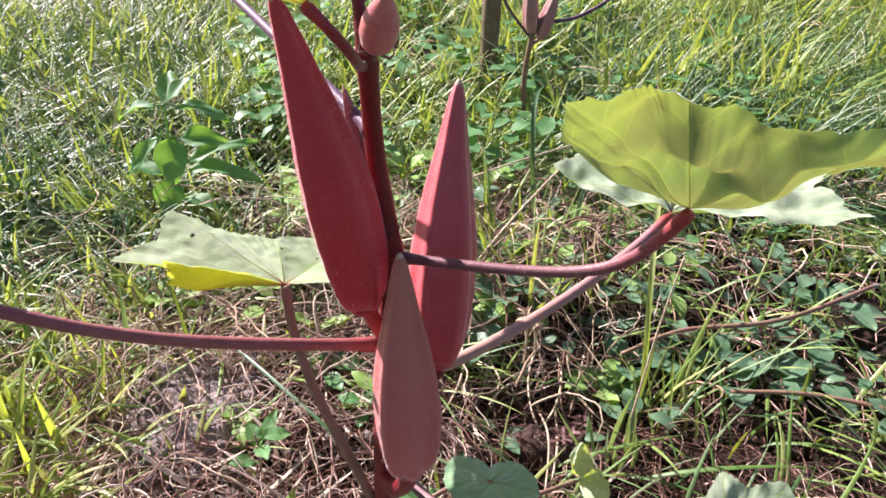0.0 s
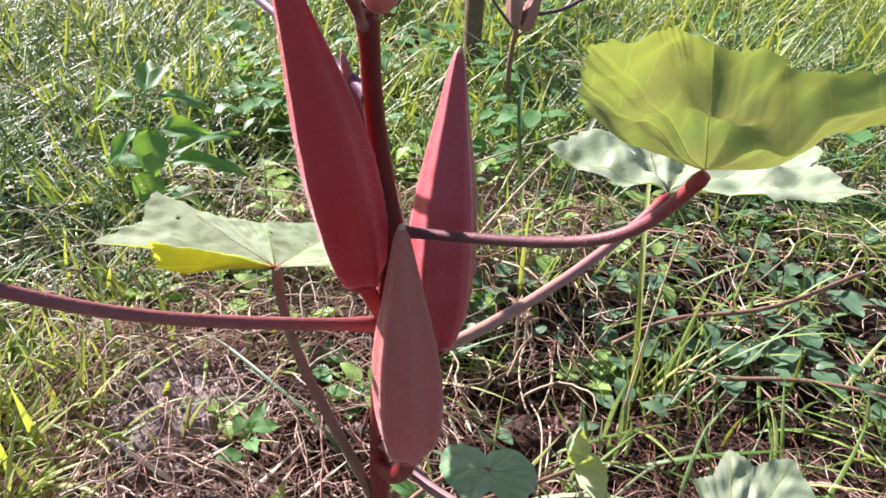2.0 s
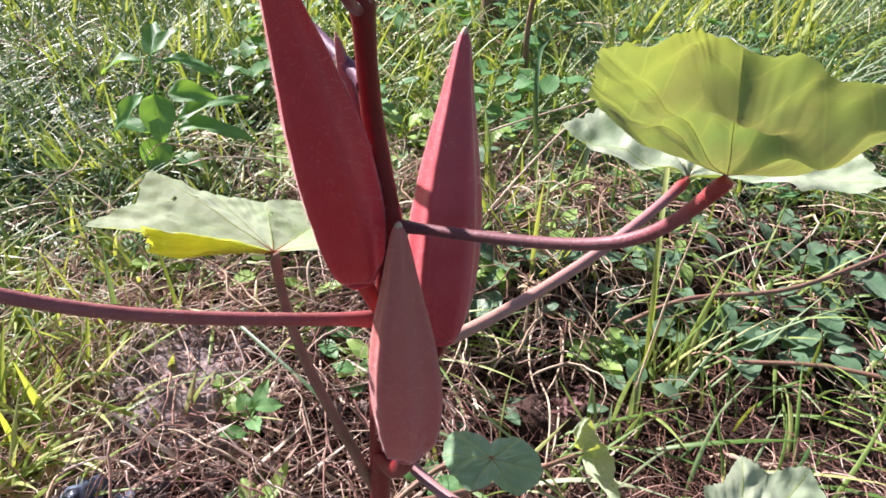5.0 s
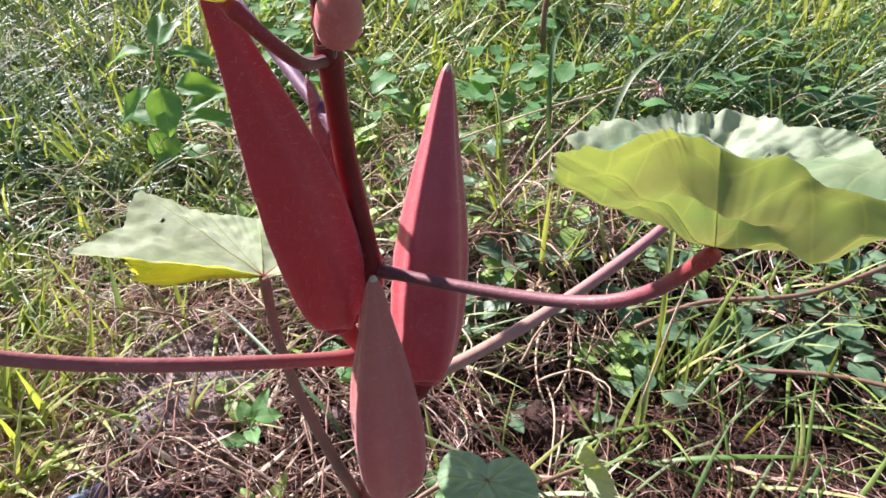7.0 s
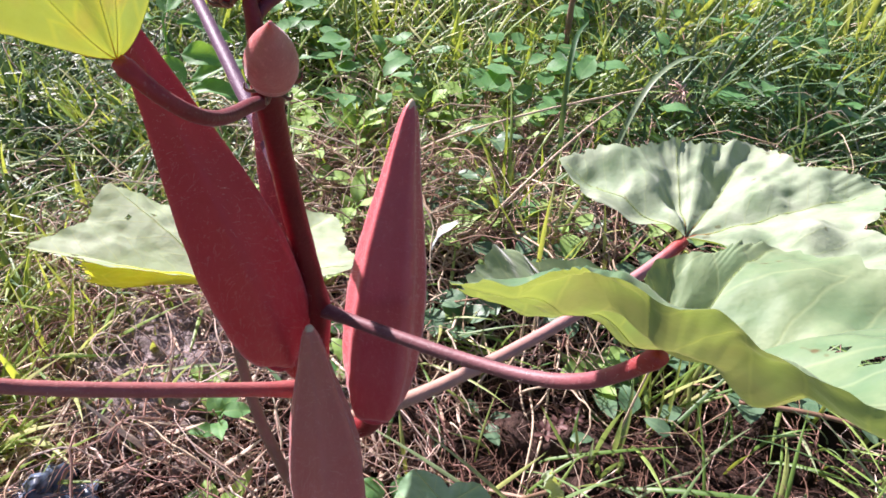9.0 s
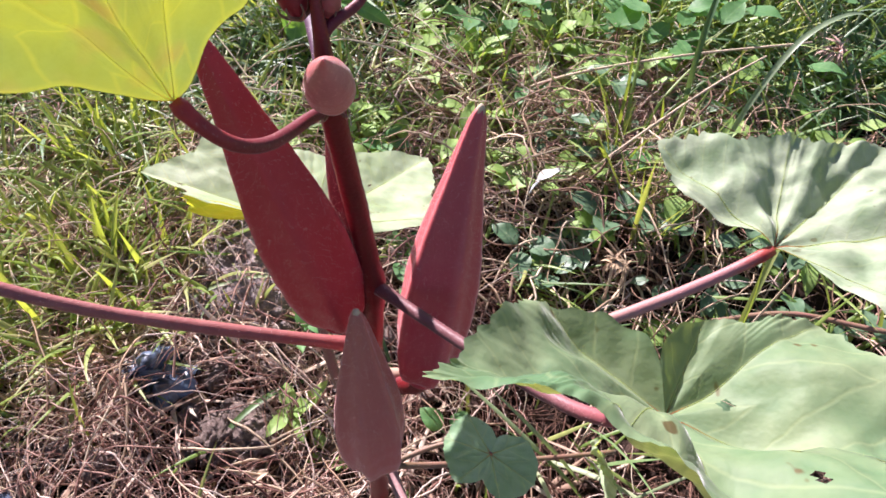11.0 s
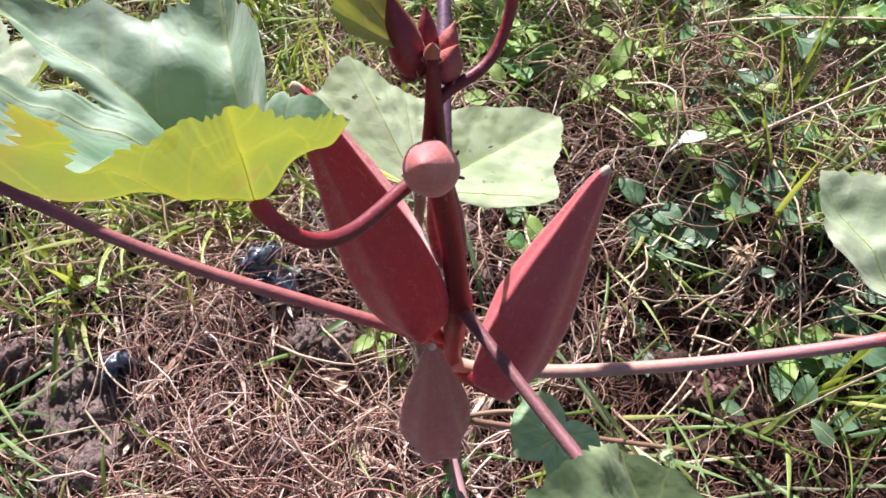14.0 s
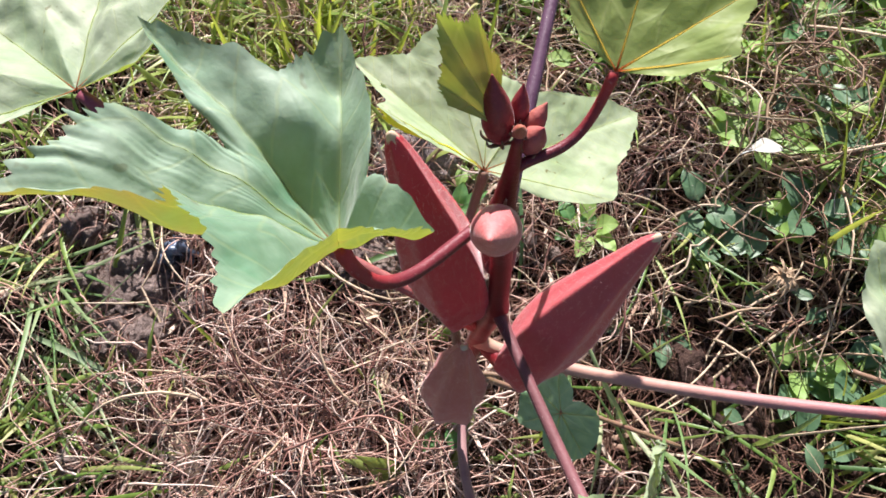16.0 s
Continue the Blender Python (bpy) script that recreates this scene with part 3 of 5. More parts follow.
def blades(places, length, width, lean, segments=6, spread=0.28, curls=(0.2, 1.5), azimuths=None):
    """Folded, arching grass blades, each of three rows of points that meet in a tip."""
    xy = np.array(places)
    n = len(xy)
    L = length * rng.uniform(0.45, 1.25, n)
    w = width * rng.uniform(0.55, 1.3, n)
    azimuth = rng.uniform(0, 2 * math.pi, n) if azimuths is None else np.asarray(azimuths, float)
    tilt = rng.normal(lean, spread, n)
    curl = rng.uniform(curls[0], curls[1], n)
    twist = rng.uniform(-0.9, 0.9, n)
    p = np.column_stack([xy, heights(xy[:, 0], xy[:, 1]) - 0.003])
    rows = []
    for i in range(segments + 1):
        s = i / segments
        bend = tilt + curl * s
        turn = azimuth + twist * s * 0.5
        step = np.column_stack([np.cos(turn) * np.sin(bend), np.sin(turn) * np.sin(bend), np.cos(bend)])
        if i:
            p = p + step * (L / segments)[:, None]
            p[:, 2] = np.maximum(p[:, 2], heights(p[:, 0], p[:, 1]) + 0.010)
        if i == segments:
            rows.append(p.copy())
            break
        side = np.column_stack([-np.sin(azimuth + twist * s), np.cos(azimuth + twist * s), np.zeros(n)])
        half = (w * 0.5 * (0.7 + 0.5 * math.sin(math.pi * s)) * (1 - s**3))[:, None]
        fold = np.cross(side, step) * half * 0.5
        rows += [p - side * half + fold, p.copy(), p + side * half + fold]
    k = len(rows)
    verts = np.stack(rows, 1).reshape(-1, 3)
    one = []
    for i in range(segments - 1):
        a = 3 * i
        one += [(a, a + 1, a + 4, a + 3), (a + 1, a + 2, a + 5, a + 4)]
    a = 3 * (segments - 1)
    tips = np.array([(a, a + 1, a + 3), (a + 1, a + 2, a + 3)])
    base = (np.arange(n) * k)[:, None, None]
    faces = (np.array(one)[None] + base).reshape(-1, 4).tolist() + (tips[None] + base).reshape(-1, 3).tolist()
    return verts.tolist(), faces


def straws(places, length, radius, height, curl=1.0, segments=8, combed=0.0, free=None):
    """Thin three-sided dry stalks that lie and arch over the soil."""
    xy = np.array(places)
    n = len(xy)
    L = length * rng.uniform(0.4, 1.4, n)
    r = radius * np.minimum(rng.lognormal(-0.15, 0.5, n), 1.7)
    azimuth, turn = rng.uniform(0, 2 * math.pi, n), rng.normal(0, 0.22 * curl, n)
    if combed:
        grain = np.array([4.0 * noise.noise(Vector((x * 7, y * 7, 11.0))) for x, y in xy]) + rng.integers(0, 2, n) * math.pi
        azimuth = np.where(rng.random(n) < combed, grain + rng.normal(0, 0.5, n), azimuth)
    z0 = np.abs(rng.normal(0, height, n)) + 0.001
    arch = rng.uniform(0, 1, n) ** 2 * height * 2.5
    slope = rng.normal(0, height * 0.8, n)
    p = xy.copy()
    rows = []
    for i in range(segments + 1):
        s = i / segments
        azimuth = azimuth + turn * 0.7 + rng.normal(0, 0.20 * curl, n) + (rng.random(n) < 0.10) * rng.normal(0, 1.1, n)
        p = p + np.column_stack([np.cos(azimuth), np.sin(azimuth)]) * (L / segments)[:, None]
        z = heights(p[:, 0], p[:, 1]) + np.maximum(0.0008, z0 + arch * math.sin(math.pi * s) + slope * s)
        rr = r * (1 - 0.72 * s)
        dx, dy = -np.sin(azimuth) * rr, np.cos(azimuth) * rr
        rows += [np.column_stack([p[:, 0] + dx, p[:, 1] + dy, z - rr * 0.6]), np.column_stack([p[:, 0] - dx, p[:, 1] - dy, z - rr * 0.6]), np.column_stack([p[:, 0], p[:, 1], z + rr])]
    k = len(rows)
    stacked = np.stack(rows, 1)
    if free:
        kept = [rng.random() < 0.12 or max(free(q[0], q[1]) for q in stalk[2::6]) < 0.5 for stalk in stacked]
        stacked = stacked[kept]
        n = len(stacked)
    verts = stacked.reshape(-1, 3)
    one = []
    for i in range(segments):
        a = 3 * i
        one += [(a, a + 1, a + 4, a + 3), (a + 1, a + 2, a + 5, a + 4), (a + 2, a, a + 3, a + 5)]
    faces = (np.array(one)[None] + (np.arange(n) * k)[:, None, None]).reshape(-1, 4).tolist()
    return verts.tolist(), faces


def stone(center, radius, rough=0.35, level=2):
    bm = bmesh.new()
    bmesh.ops.create_icosphere(bm, subdivisions=level, radius=1.0)
    seed = Vector((center[0] * 97, center[1] * 83, 3.1))
    squash = Vector((rng.uniform(0.8, 1.25), rng.uniform(0.8, 1.25), rng.uniform(0.55, 0.9)))
    verts = []
    for v in bm.verts:
        k = 1 + rough * noise.noise(v.co * 1.6 + seed) + rough * 1.1 * noise.noise(v.co * 3.7 + seed)
        verts.append((center[0] + v.co.x * radius * k * squash.x, center[1] + v.co.y * radius * k * squash.y, center[2] + v.co.z * radius * k * squash.z))
    faces = [[v.index for v in f.verts] for f in bm.faces]
    bm.free()
    return verts, faces


def joined(shapes):
    verts, faces = [], []
    for v, f in shapes:
        o = len(verts)
        verts += [tuple(p) for p in v]
        faces += [tuple(i + o for i in face) for face in f]
    return verts, faces


# ---- okra plant ----
plant = thing("okra_plant", (0, 0, 0), "red okra plant with ripe maroon pods and lobed green leaves", "plant")
stem_path = spline([(0.030, 0.010, -0.01), (0.031, 0.010, 0.06), (0.031, 0.010, 0.13), (0.032, 0.010, 0.2), (0.0345, 0.008, 0.255), (0.0352, 0.0085, 0.278), (0.0290, 0.012, 0.32), (0.0265, 0.009, 0.355), (0.0245, 0.012, 0.372), (0.022, 0.016, 0.386)], 70)
stem_r = np.interp(stem_path[:, 2], [0, 0.15, 0.25, 0.274, 0.278, 0.284, 0.34, 0.352, 0.357, 0.363, 0.386], [0.0062, 0.0052, 0.0044, 0.0044, 0.0052, 0.0040, 0.0036, 0.0037, 0.0044, 0.0032, 0.0012])
part("stem", tube(stem_path, stem_r, 14, 0, 0, 0.05), STEM_RED, plant, "dark red main stem")


def petiole(control, r0, r1, material, label="", swell=True):
    path = bezier(control, 40)
    s = np.linspace(0, 1, 40)
    radii = r0 + (r1 - r0) * s
    if swell:
        radii = radii * (1 + 0.45 * np.exp(-((s / 0.035) ** 2)) + 0.25 * np.exp(-(((1 - s) / 0.05) ** 2)) - 0.35 * np.exp(-(((1 - s) / 0.012) ** 2)))
    verts, faces = tube(path, radii, 12, 0, 0, 0.06)
    uv = [(0.0, v) for v in s for _ in range(12)] + [(0.0, 0.0), (0.0, 1.0)]
    stalk = part("petiole", (verts, faces, uv), material, plant, label)
    if r0 > 0.002:
        fuzz(stalk, (verts, faces), 900, 0.0003, 0.0009)
    return stalk


# petioles from the lowest to the highest
petiole([(0.030, 0.010, 0.095), (0.0250, 0.0105, 0.118), (-0.002, 0.0173, 0.183), (-0.016, 0.0648, 0.1629), (-0.0190, 0.0756, 0.2113)], 0.0031, 0.0025, PETIOLE_BROWN, "brownish leaf stalk")
petiole([(0.0325, 0.004, 0.157), (0.0516, -0.0105, 0.1431), (0.0592, -0.0621, 0.1633), (0.1163, -0.0653, 0.1753), (0.1680, -0.0780, 0.1800)], 0.0028, 0.0022, PETIOLE_GREY, "greyish pink leaf stalk")
petiole([(0.034, 0.009, 0.2045), (0.0487, 0.008, 0.198), (0.148, 0.0665, 0.2048), (0.2003, 0.1004, 0.2360)], 0.0033, 0.0027, STALK_TAN, "pinkish tan leaf stalk")
petiole([(0.0300, 0.0085, 0.2277), (-0.0633, -0.0197, 0.2576), (-0.0703, -0.0273, 0.2683), (-0.1290, -0.0370, 0.3060)], 0.0028, 0.0023, STALK_LONG, "long dull red leaf stalk")
petiole([(0.0345, 0.0085, 0.2760), (0.1100, -0.0330, 0.2910), (0.1130, -0.0350, 0.2940), (0.1260, -0.0470, 0.3290)], 0.0021, 0.0023, STALK_DUSK, "dusky leaf stalk that reddens towards the leaf")
petiole([(0.0265, 0.009, 0.3550), (0.0197, -0.0049, 0.3625), (0.0285, -0.0373, 0.3700), (0.0095, -0.0315, 0.3870)], 0.0018, 0.0017, STALK_RED, "curved dark red leaf stalk")
petiole([(0.0240, 0.0130, 0.3740), (0.0270, 0.0190, 0.3830), (0.0345, 0.0270, 0.3700), (0.0300, 0.0400, 0.3930)], 0.0015, 0.0013, STALK_RED, "slender red leaf stalk")
petiole([(0.0275, 0.0120, 0.3300), (0.015, 0.034, 0.334), (-0.01, 0.082, 0.341), (-0.0480, 0.1560, 0.3470)], 0.0026, 0.0020, PETIOLE_VIOLET, "violet grey leaf stalk")

# pods with their stalks and collars
def pod(base, tip, radius, material, label, stalk, stalk_r, bow=(0, 0, 0), ridges=5):
    shape = pod_shape(base, tip, radius, bow, ridges)
    body = part("pod", shape, material, plant, label)
    fuzz(body, shape, int(300000 * radius), 0.0006, 0.0020)
    part("pod_stalk", tube(spline(stalk + [base], 16), np.linspace(stalk_r, stalk_r * 1.25, 16), 12, 0, 0, 0.06), JOINT_RED if material is POD_RED else STEM_RED, body)
    base_v, tip_v = np.array(base), np.array(tip)
    way = (tip_v - base_v) / np.linalg.norm(tip_v - base_v)
    part("collar", mapped(tube(np.array([base_v - way * 0.0022, base_v - way * 0.0008, base_v + way * 0.0006, base_v + way * 0.0016]), [radius * 0.36, radius * 0.50, radius * 0.54, radius * 0.40], 16)), material, body)
    part("pod_tip", tube(np.array([tip_v - way * 0.0030, tip_v - way * 0.001, tip_v + way * 0.0008, tip_v + way * 0.0018]), [radius * 0.12, radius * 0.12, radius * 0.09, radius * 0.03], 8, 0, 0, 0.3), STRAW_PALE, body, "dry pale tip")
    return body


pod((0.0235, 0.0030, 0.2560), (-0.0020, -0.0020, 0.3815), 0.0136, POD_RED, "long dark red ridged okra pod", [(0.0310, 0.0085, 0.2330), (0.0275, 0.0050, 0.2440)], 0.0030, (0.0015, 0.0, 0.0))
pod((0.0560, 0.0055, 0.2190), (0.0632, 0.0410, 0.3375), 0.0142, POD_PINK, "plump dull pink red okra pod", [(0.0335, 0.0100, 0.1980), (0.0450, 0.0080, 0.2010), (0.0530, 0.0060, 0.2090)], 0.0038, (-0.0010, -0.0025, 0.0))
pod((0.0420, -0.0205, 0.1770), (0.0370, -0.0142, 0.2915), 0.0138, POD_BROWN, "brownish pink okra pod on a short stalk", [(0.0310, 0.0080, 0.1350), (0.0360, -0.0080, 0.1460), (0.0405, -0.0170, 0.1620)], 0.0038, (0.0, -0.001, 0.0), 6)
pod((0.0285, 0.0150, 0.2900), (0.0178, 0.0255, 0.3410), 0.0058, POD_PURPLE, "small violet okra pod behind the stem", [(0.0320, 0.0105, 0.2800)], 0.0022)

# buds and the growing tip
def bud(base, tip, radius, material, label):
    base, tip = np.array(base), np.array(tip)
    s = np.array([0, 0.05, 0.14, 0.28, 0.45, 0.6, 0.74, 0.86, 0.93, 1.0])
    r = np.array([0.35, 0.62, 0.85, 1.0, 0.98, 0.84, 0.6, 0.34, 0.2, 0.06]) * radius
    fine = np.linspace(0, 1, 44)
    body = part("flower_bud", tube(base + fine[:, None] * (tip - base), np.interp(fine, s, r), 32, 5, 0.008, 0.01), material, plant, label)
    way = (tip - base) / np.linalg.norm(tip - base)
    side = np.cross(way, (0.2, 0.9, 0.1))
    side /= np.linalg.norm(side)
    other = np.cross(way, side)
    for k in range(7):
        a = k * 2 * math.pi / 7
        out = side * math.cos(a) + other * math.sin(a)
        path = spline([base - way * 0.001, base + out * radius * 0.8 + way * radius * 0.15, base + out * radius * 1.1 + way * radius * 0.5, base + out * radius * 1.12 + way * radius * 0.95], 9)
        part("bract", tube(path, np.linspace(0.0007, 0.0002, 9), 5), PETIOLE_BROWN, body)
    return body


bud((0.0290, 0.0040, 0.3630), (0.0330, -0.0085, 0.3855), 0.0064, BUD_PINK, "pink brown pointed flower bud")
bud((0.0175, 0.0160, 0.3780), (0.0105, 0.0185, 0.3970), 0.0040, BUD_DARK, "dark maroon flower bud")
bud((0.0230, 0.0190, 0.3770), (0.0252, 0.0215, 0.3862), 0.0034, BUD_DUSK, "dusky red rounded flower bud")
bud((0.0215, 0.0215, 0.3790), (0.0215, 0.0275, 0.3860), 0.0026, BUD_DUSK, "tiny red flower bud")
bud((0.0212, 0.0170, 0.3840), (0.0222, 0.0160, 0.3905), 0.0018, BUD_DUSK, "tiny red flower bud")
bud((0.0180, 0.0215, 0.3800), (0.0150, 0.0260, 0.3890), 0.0024, BUD_DARK, "tiny red flower bud")

# leaves
okra_leaf(plant, (-0.0195, 0.0760, 0.2115), [(-0.0720, 0.0550, 0.2440), (-0.1020, 0.0700, 0.2330), (-0.0830, 0.1170, 0.2350), (-0.0550, 0.1220, 0.2150), (-0.0300, 0.1330, 0.2030), (0.0150, 0.1880, 0.1620), (0.0400, 0.1180, 0.1880)], LEAF_OLD, "pale sunlit okra leaf with a yellowing drooping edge", sinus=[0.8, 0.85, 0.98, 0.98, 0.9, 0.85], cup=-0.04, tooth=0.02, puff=0.0, fold=0.02, basal=0.4, crinkle=0.014, quilt=0.0004, holes=((4.6, 0.75, 0.02), (5.4, 0.7, 0.018), (2.9, 0.8, 0.02), (9.2, 0.7, 0.018), (10.8, 0.5, 0.015)))
okra_leaf(plant, (-0.0200, 0.0757, 0.2112), [(-0.0350, 0.0710, 0.2190), (-0.0610, 0.0640, 0.2185), (-0.0725, 0.0585, 0.2275), (-0.0710, 0.0560, 0.2420)], LEAF_YELLOW, "yellowed drooping edge of a leaf", sinus=[0.93, 0.98, 0.98], cup=0.0, puff=0.0, basal=0.3, tooth=0.06, quilt=0.0003)
okra_leaf(plant, (0.1260, -0.0460, 0.3300), [(0.0928, -0.0284, 0.3410), (0.0757, -0.0618, 0.3638), (0.0715, -0.0740, 0.3770), (0.1020, -0.0725, 0.3790), (0.1370, -0.0990, 0.3790), (0.2000, -0.0640, 0.3580), (0.1620, -0.0145, 0.3380), (0.1328, -0.0205, 0.3380)], LEAF_OLIVE, "cupped olive green okra leaf with holes and brown edges", sinus=[0.92, 0.97, 0.95, 0.80, 0.9, 0.8, 0.85], cup=0.0, puff=0.0, fold=-0.06, vein=0.00008, closed=0.3, crinkle=0.04, quilt=0.0011, billow=0.16, holes=((9.4, 0.62, 0.03), (9.7, 0.52, 0.02), (11.3, 0.3, 0.03), (8.7, 0.66, 0.03), (9.2, 0.42, 0.02), (8.9, 0.54, 0.025), (9.0, 0.72, 0.025)))
okra_leaf(plant, (0.2000, 0.1005, 0.2370), [(0.1435, 0.1530, 0.2420), (0.2085, 0.1680, 0.2485), (0.2640, 0.1880, 0.2400), (0.3150, 0.1400, 0.2480), (0.2800, 0.0480, 0.2640)], LEAF, "broad pale green okra leaf with a wavy edge", sinus=[0.82, 0.85, 0.82, 0.7], cup=0.06, puff=0.0, fold=-0.09, basal=0.6, crinkle=0.022, ruffle=0.04, tooth=0.05, quilt=0.0006, billow=0.10)
okra_leaf(plant, (0.0095, -0.0315, 0.3870), [(0.0290, -0.0228, 0.4130), (-0.0220, 0.0050, 0.4000), (-0.0525, -0.0250, 0.4050), (-0.0358, -0.0431, 0.4134), (-0.0340, -0.0700, 0.4212), (-0.0070, -0.0490, 0.4260), (0.0215, -0.0570, 0.4420), (0.0200, -0.0362, 0.4270)], LEAF_TOP, "lobed toothed okra leaf lit from behind", sinus=[0.35, 0.66, 0.52, 0.95, 0.72, 0.84, 0.95], cup=0.02, puff=0.0, fold=-0.13, closed=0.88, tooth=0.07, vein=0.00006, power=1.2, ruffle=0.02, crinkle=0.05, quilt=0.0004, billow=0.12)
okra_leaf(plant, (-0.1300, -0.0370, 0.3070), [(-0.1100, -0.0050, 0.3220), (-0.1350, 0.0320, 0.3120), (-0.1900, 0.0250, 0.2980), (-0.2100, -0.0400, 0.2960), (-0.1550, -0.0900, 0.3150)], LEAF, "wide pale okra leaf on a long stalk", sinus=0.65, cup=0.1, puff=0.0, fold=-0.08, tooth=0.05)
okra_leaf(plant, (0.0302, 0.0400, 0.3935), [(0.0090, 0.0460, 0.4040), (0.0160, 0.0720, 0.4100), (0.0440, 0.0690, 0.4080), (0.0500, 0.0520, 0.4060)], LEAF_YOUNG, "young yellow green okra leaf", VEIN_RED, sinus=0.88, cup=0.06, puff=0.0)
okra_leaf(plant, (-0.0485, 0.1570, 0.3475), [(-0.0850, 0.1500, 0.3600), (-0.1100, 0.1900, 0.3700), (-0.0650, 0.2250, 0.3700), (-0.0100, 0.2050, 0.3650)], LEAF, "okra leaf on a violet stalk", sinus=0.65)
okra_leaf(plant, (0.0175, 0.0150, 0.3860), [(0.0025, 0.0090, 0.3970), (-0.0050, 0.0170, 0.4065), (0.0010, 0.0240, 0.4050), (0.0085, 0.0225, 0.3990)], LEAF_YOUNG, "small yellow unfolding leaf at the shoot tip", vein=0.00008, sinus=[0.85, 0.9, 0.82], cup=0.2, basal=0.75, tooth=0.09, puff=0.0, fold=-0.05, crinkle=0.05, quilt=0.0002, ruffle=0.004)
okra_leaf(plant, (0.1680, -0.0780, 0.1800), [(0.1600, -0.0520, 0.1860), (0.1785, -0.0430, 0.1920), (0.2060, -0.0500, 0.1900), (0.2180, -0.0900, 0.1800), (0.1650, -0.1050, 0.1750)], LEAF, "lower okra leaf close to the ground", sinus=0.8, puff=0.01, crinkle=0.06)
okra_leaf(plant, (0.0940, 0.0270, 0.0990), [(0.0760, 0.0480, 0.0970), (0.0660, 0.0290, 0.1020), (0.0780, 0.0050, 0.1030), (0.1040, 0.0010, 0.1010), (0.1210, 0.0150, 0.0990), (0.1140, 0.0410, 0.0960)], LEAF_LOW, "green lower leaf with two round lobes", sinus=[1.0, 1.0, 0.6, 1.0, 1.0], cup=0.05, closed=0.42, puff=0.01, tooth=0.03)
petiole([(0.031, 0.010, 0.075), (0.06, 0.03, 0.09), (0.08, 0.045, 0.08), (0.0940, 0.0270, 0.0985)], 0.0018, 0.0013, PETIOLE_BROWN, "thin brown leaf stalk")
petiole([(0.033, 0.010, 0.085), (0.0838, 0.0388, 0.0402), (0.1791, 0.077, 0.0300)], 0.0022, 0.0015, PETIOLE_BROWN, "thin brown leaf stalk")
okra_leaf(plant, (0.1700, 0.0700, 0.0400), [(0.1500, 0.0380, 0.1150), (0.1680, 0.0300, 0.0900), (0.1800, 0.0200, 0.0500)], LEAF_OLD, "folded yellowish leaf", sinus=0.8, cup=0.35)

# ---- ground cover ----
def ramp(v, a, b):
    return min(1.0, max(0.0, (v - a) / (b - a)))


def clumped(x, y, scale, seed):
    """Uneven cover: near 0 in the gaps, 1 in the clumps."""
    return ramp(noise.noise(Vector((x * scale, y * scale, seed))) + 0.5 * noise.noise(Vector((x * scale * 2.7, y * scale * 2.7, seed + 3))), -0.15, 0.35)


def hollow(x, y):
    """Dark soil that lies open: clods, the hollow behind the plant and gaps between the tufts."""
    return min(1.0, 0.7 * blob(x, y, -0.215, -0.095, 0.065, 0.05) + 0.75 * blob(x, y, -0.085, 0.03, 0.05, 0.03) + 0.9 * blob(x, y, -0.120, 0.165, 0.05, 0.055) + 0.85 * blob(x, y, 0.19, 0.10, 0.08, 0.04) + 0.6 * blob(x, y, 0.19, 0.155, 0.09, 0.04) + 0.7 * blob(x, y, 0.31, 0.17, 0.06, 0.05) + 0.6 * blob(x, y, 0.09, 0.25, 0.05, 0.035) + 0.6 * blob(x, y, 0.20, 0.28, 0.05, 0.03))


def grass_zone(x, y):
    return (1 - bare(x, y)) * (0.12 + 0.88 * clumped(x, y, 9.0, 4.0)) * (1 - hollow(x, y)) * (1 - 0.75 * blob(x, y, 0.13, 0.37, 0.16, 0.10)) * (1 - 0.8 * blob(x, y, -0.22, -0.07, 0.10, 0.09))


def litter(x, y):
    """Straw lies in drifts, thickest in front of the plant, and leaves the clods free."""
    mat = blob(x, y, -0.09, -0.10, 0.17, 0.13) + 0.6 * blob(x, y, -0.21, 0.0, 0.07, 0.05) + 0.45 * blob(x, y, 0.0, 0.02, 0.09, 0.07) + 0.6 * blob(x, y, -0.10, 0.27, 0.12, 0.06) + 0.4 * blob(x, y, 0.12, 0.18, 0.09, 0.05) + 0.08 * blob(x, y, 0.2, 0.05, 0.15, 0.06) + 0.5 * blob(x, y, -0.17, 0.13, 0.07, 0.06) + 1.1 * blob(x, y, 0.14, 0.44, 0.18, 0.10)
    return min(1.0, (mat + 0.25 * ramp(-x, 0.15, 0.25) * ramp(y, 0.0, 0.1) + 0.07) * (0.25 + 0.75 * clumped(x, y, 15.0, 6.0)) * (1 - min(1.0, 1.15 * hollow(x, y))) * (1 - 0.95 * cool(x, y)))


def cool(x, y):
    """A shaded patch put into the colour: low dense cool green grass, with no dry stalks in it."""
    return blob(x, y, -0.42, 0.55, 0.20, 0.19)


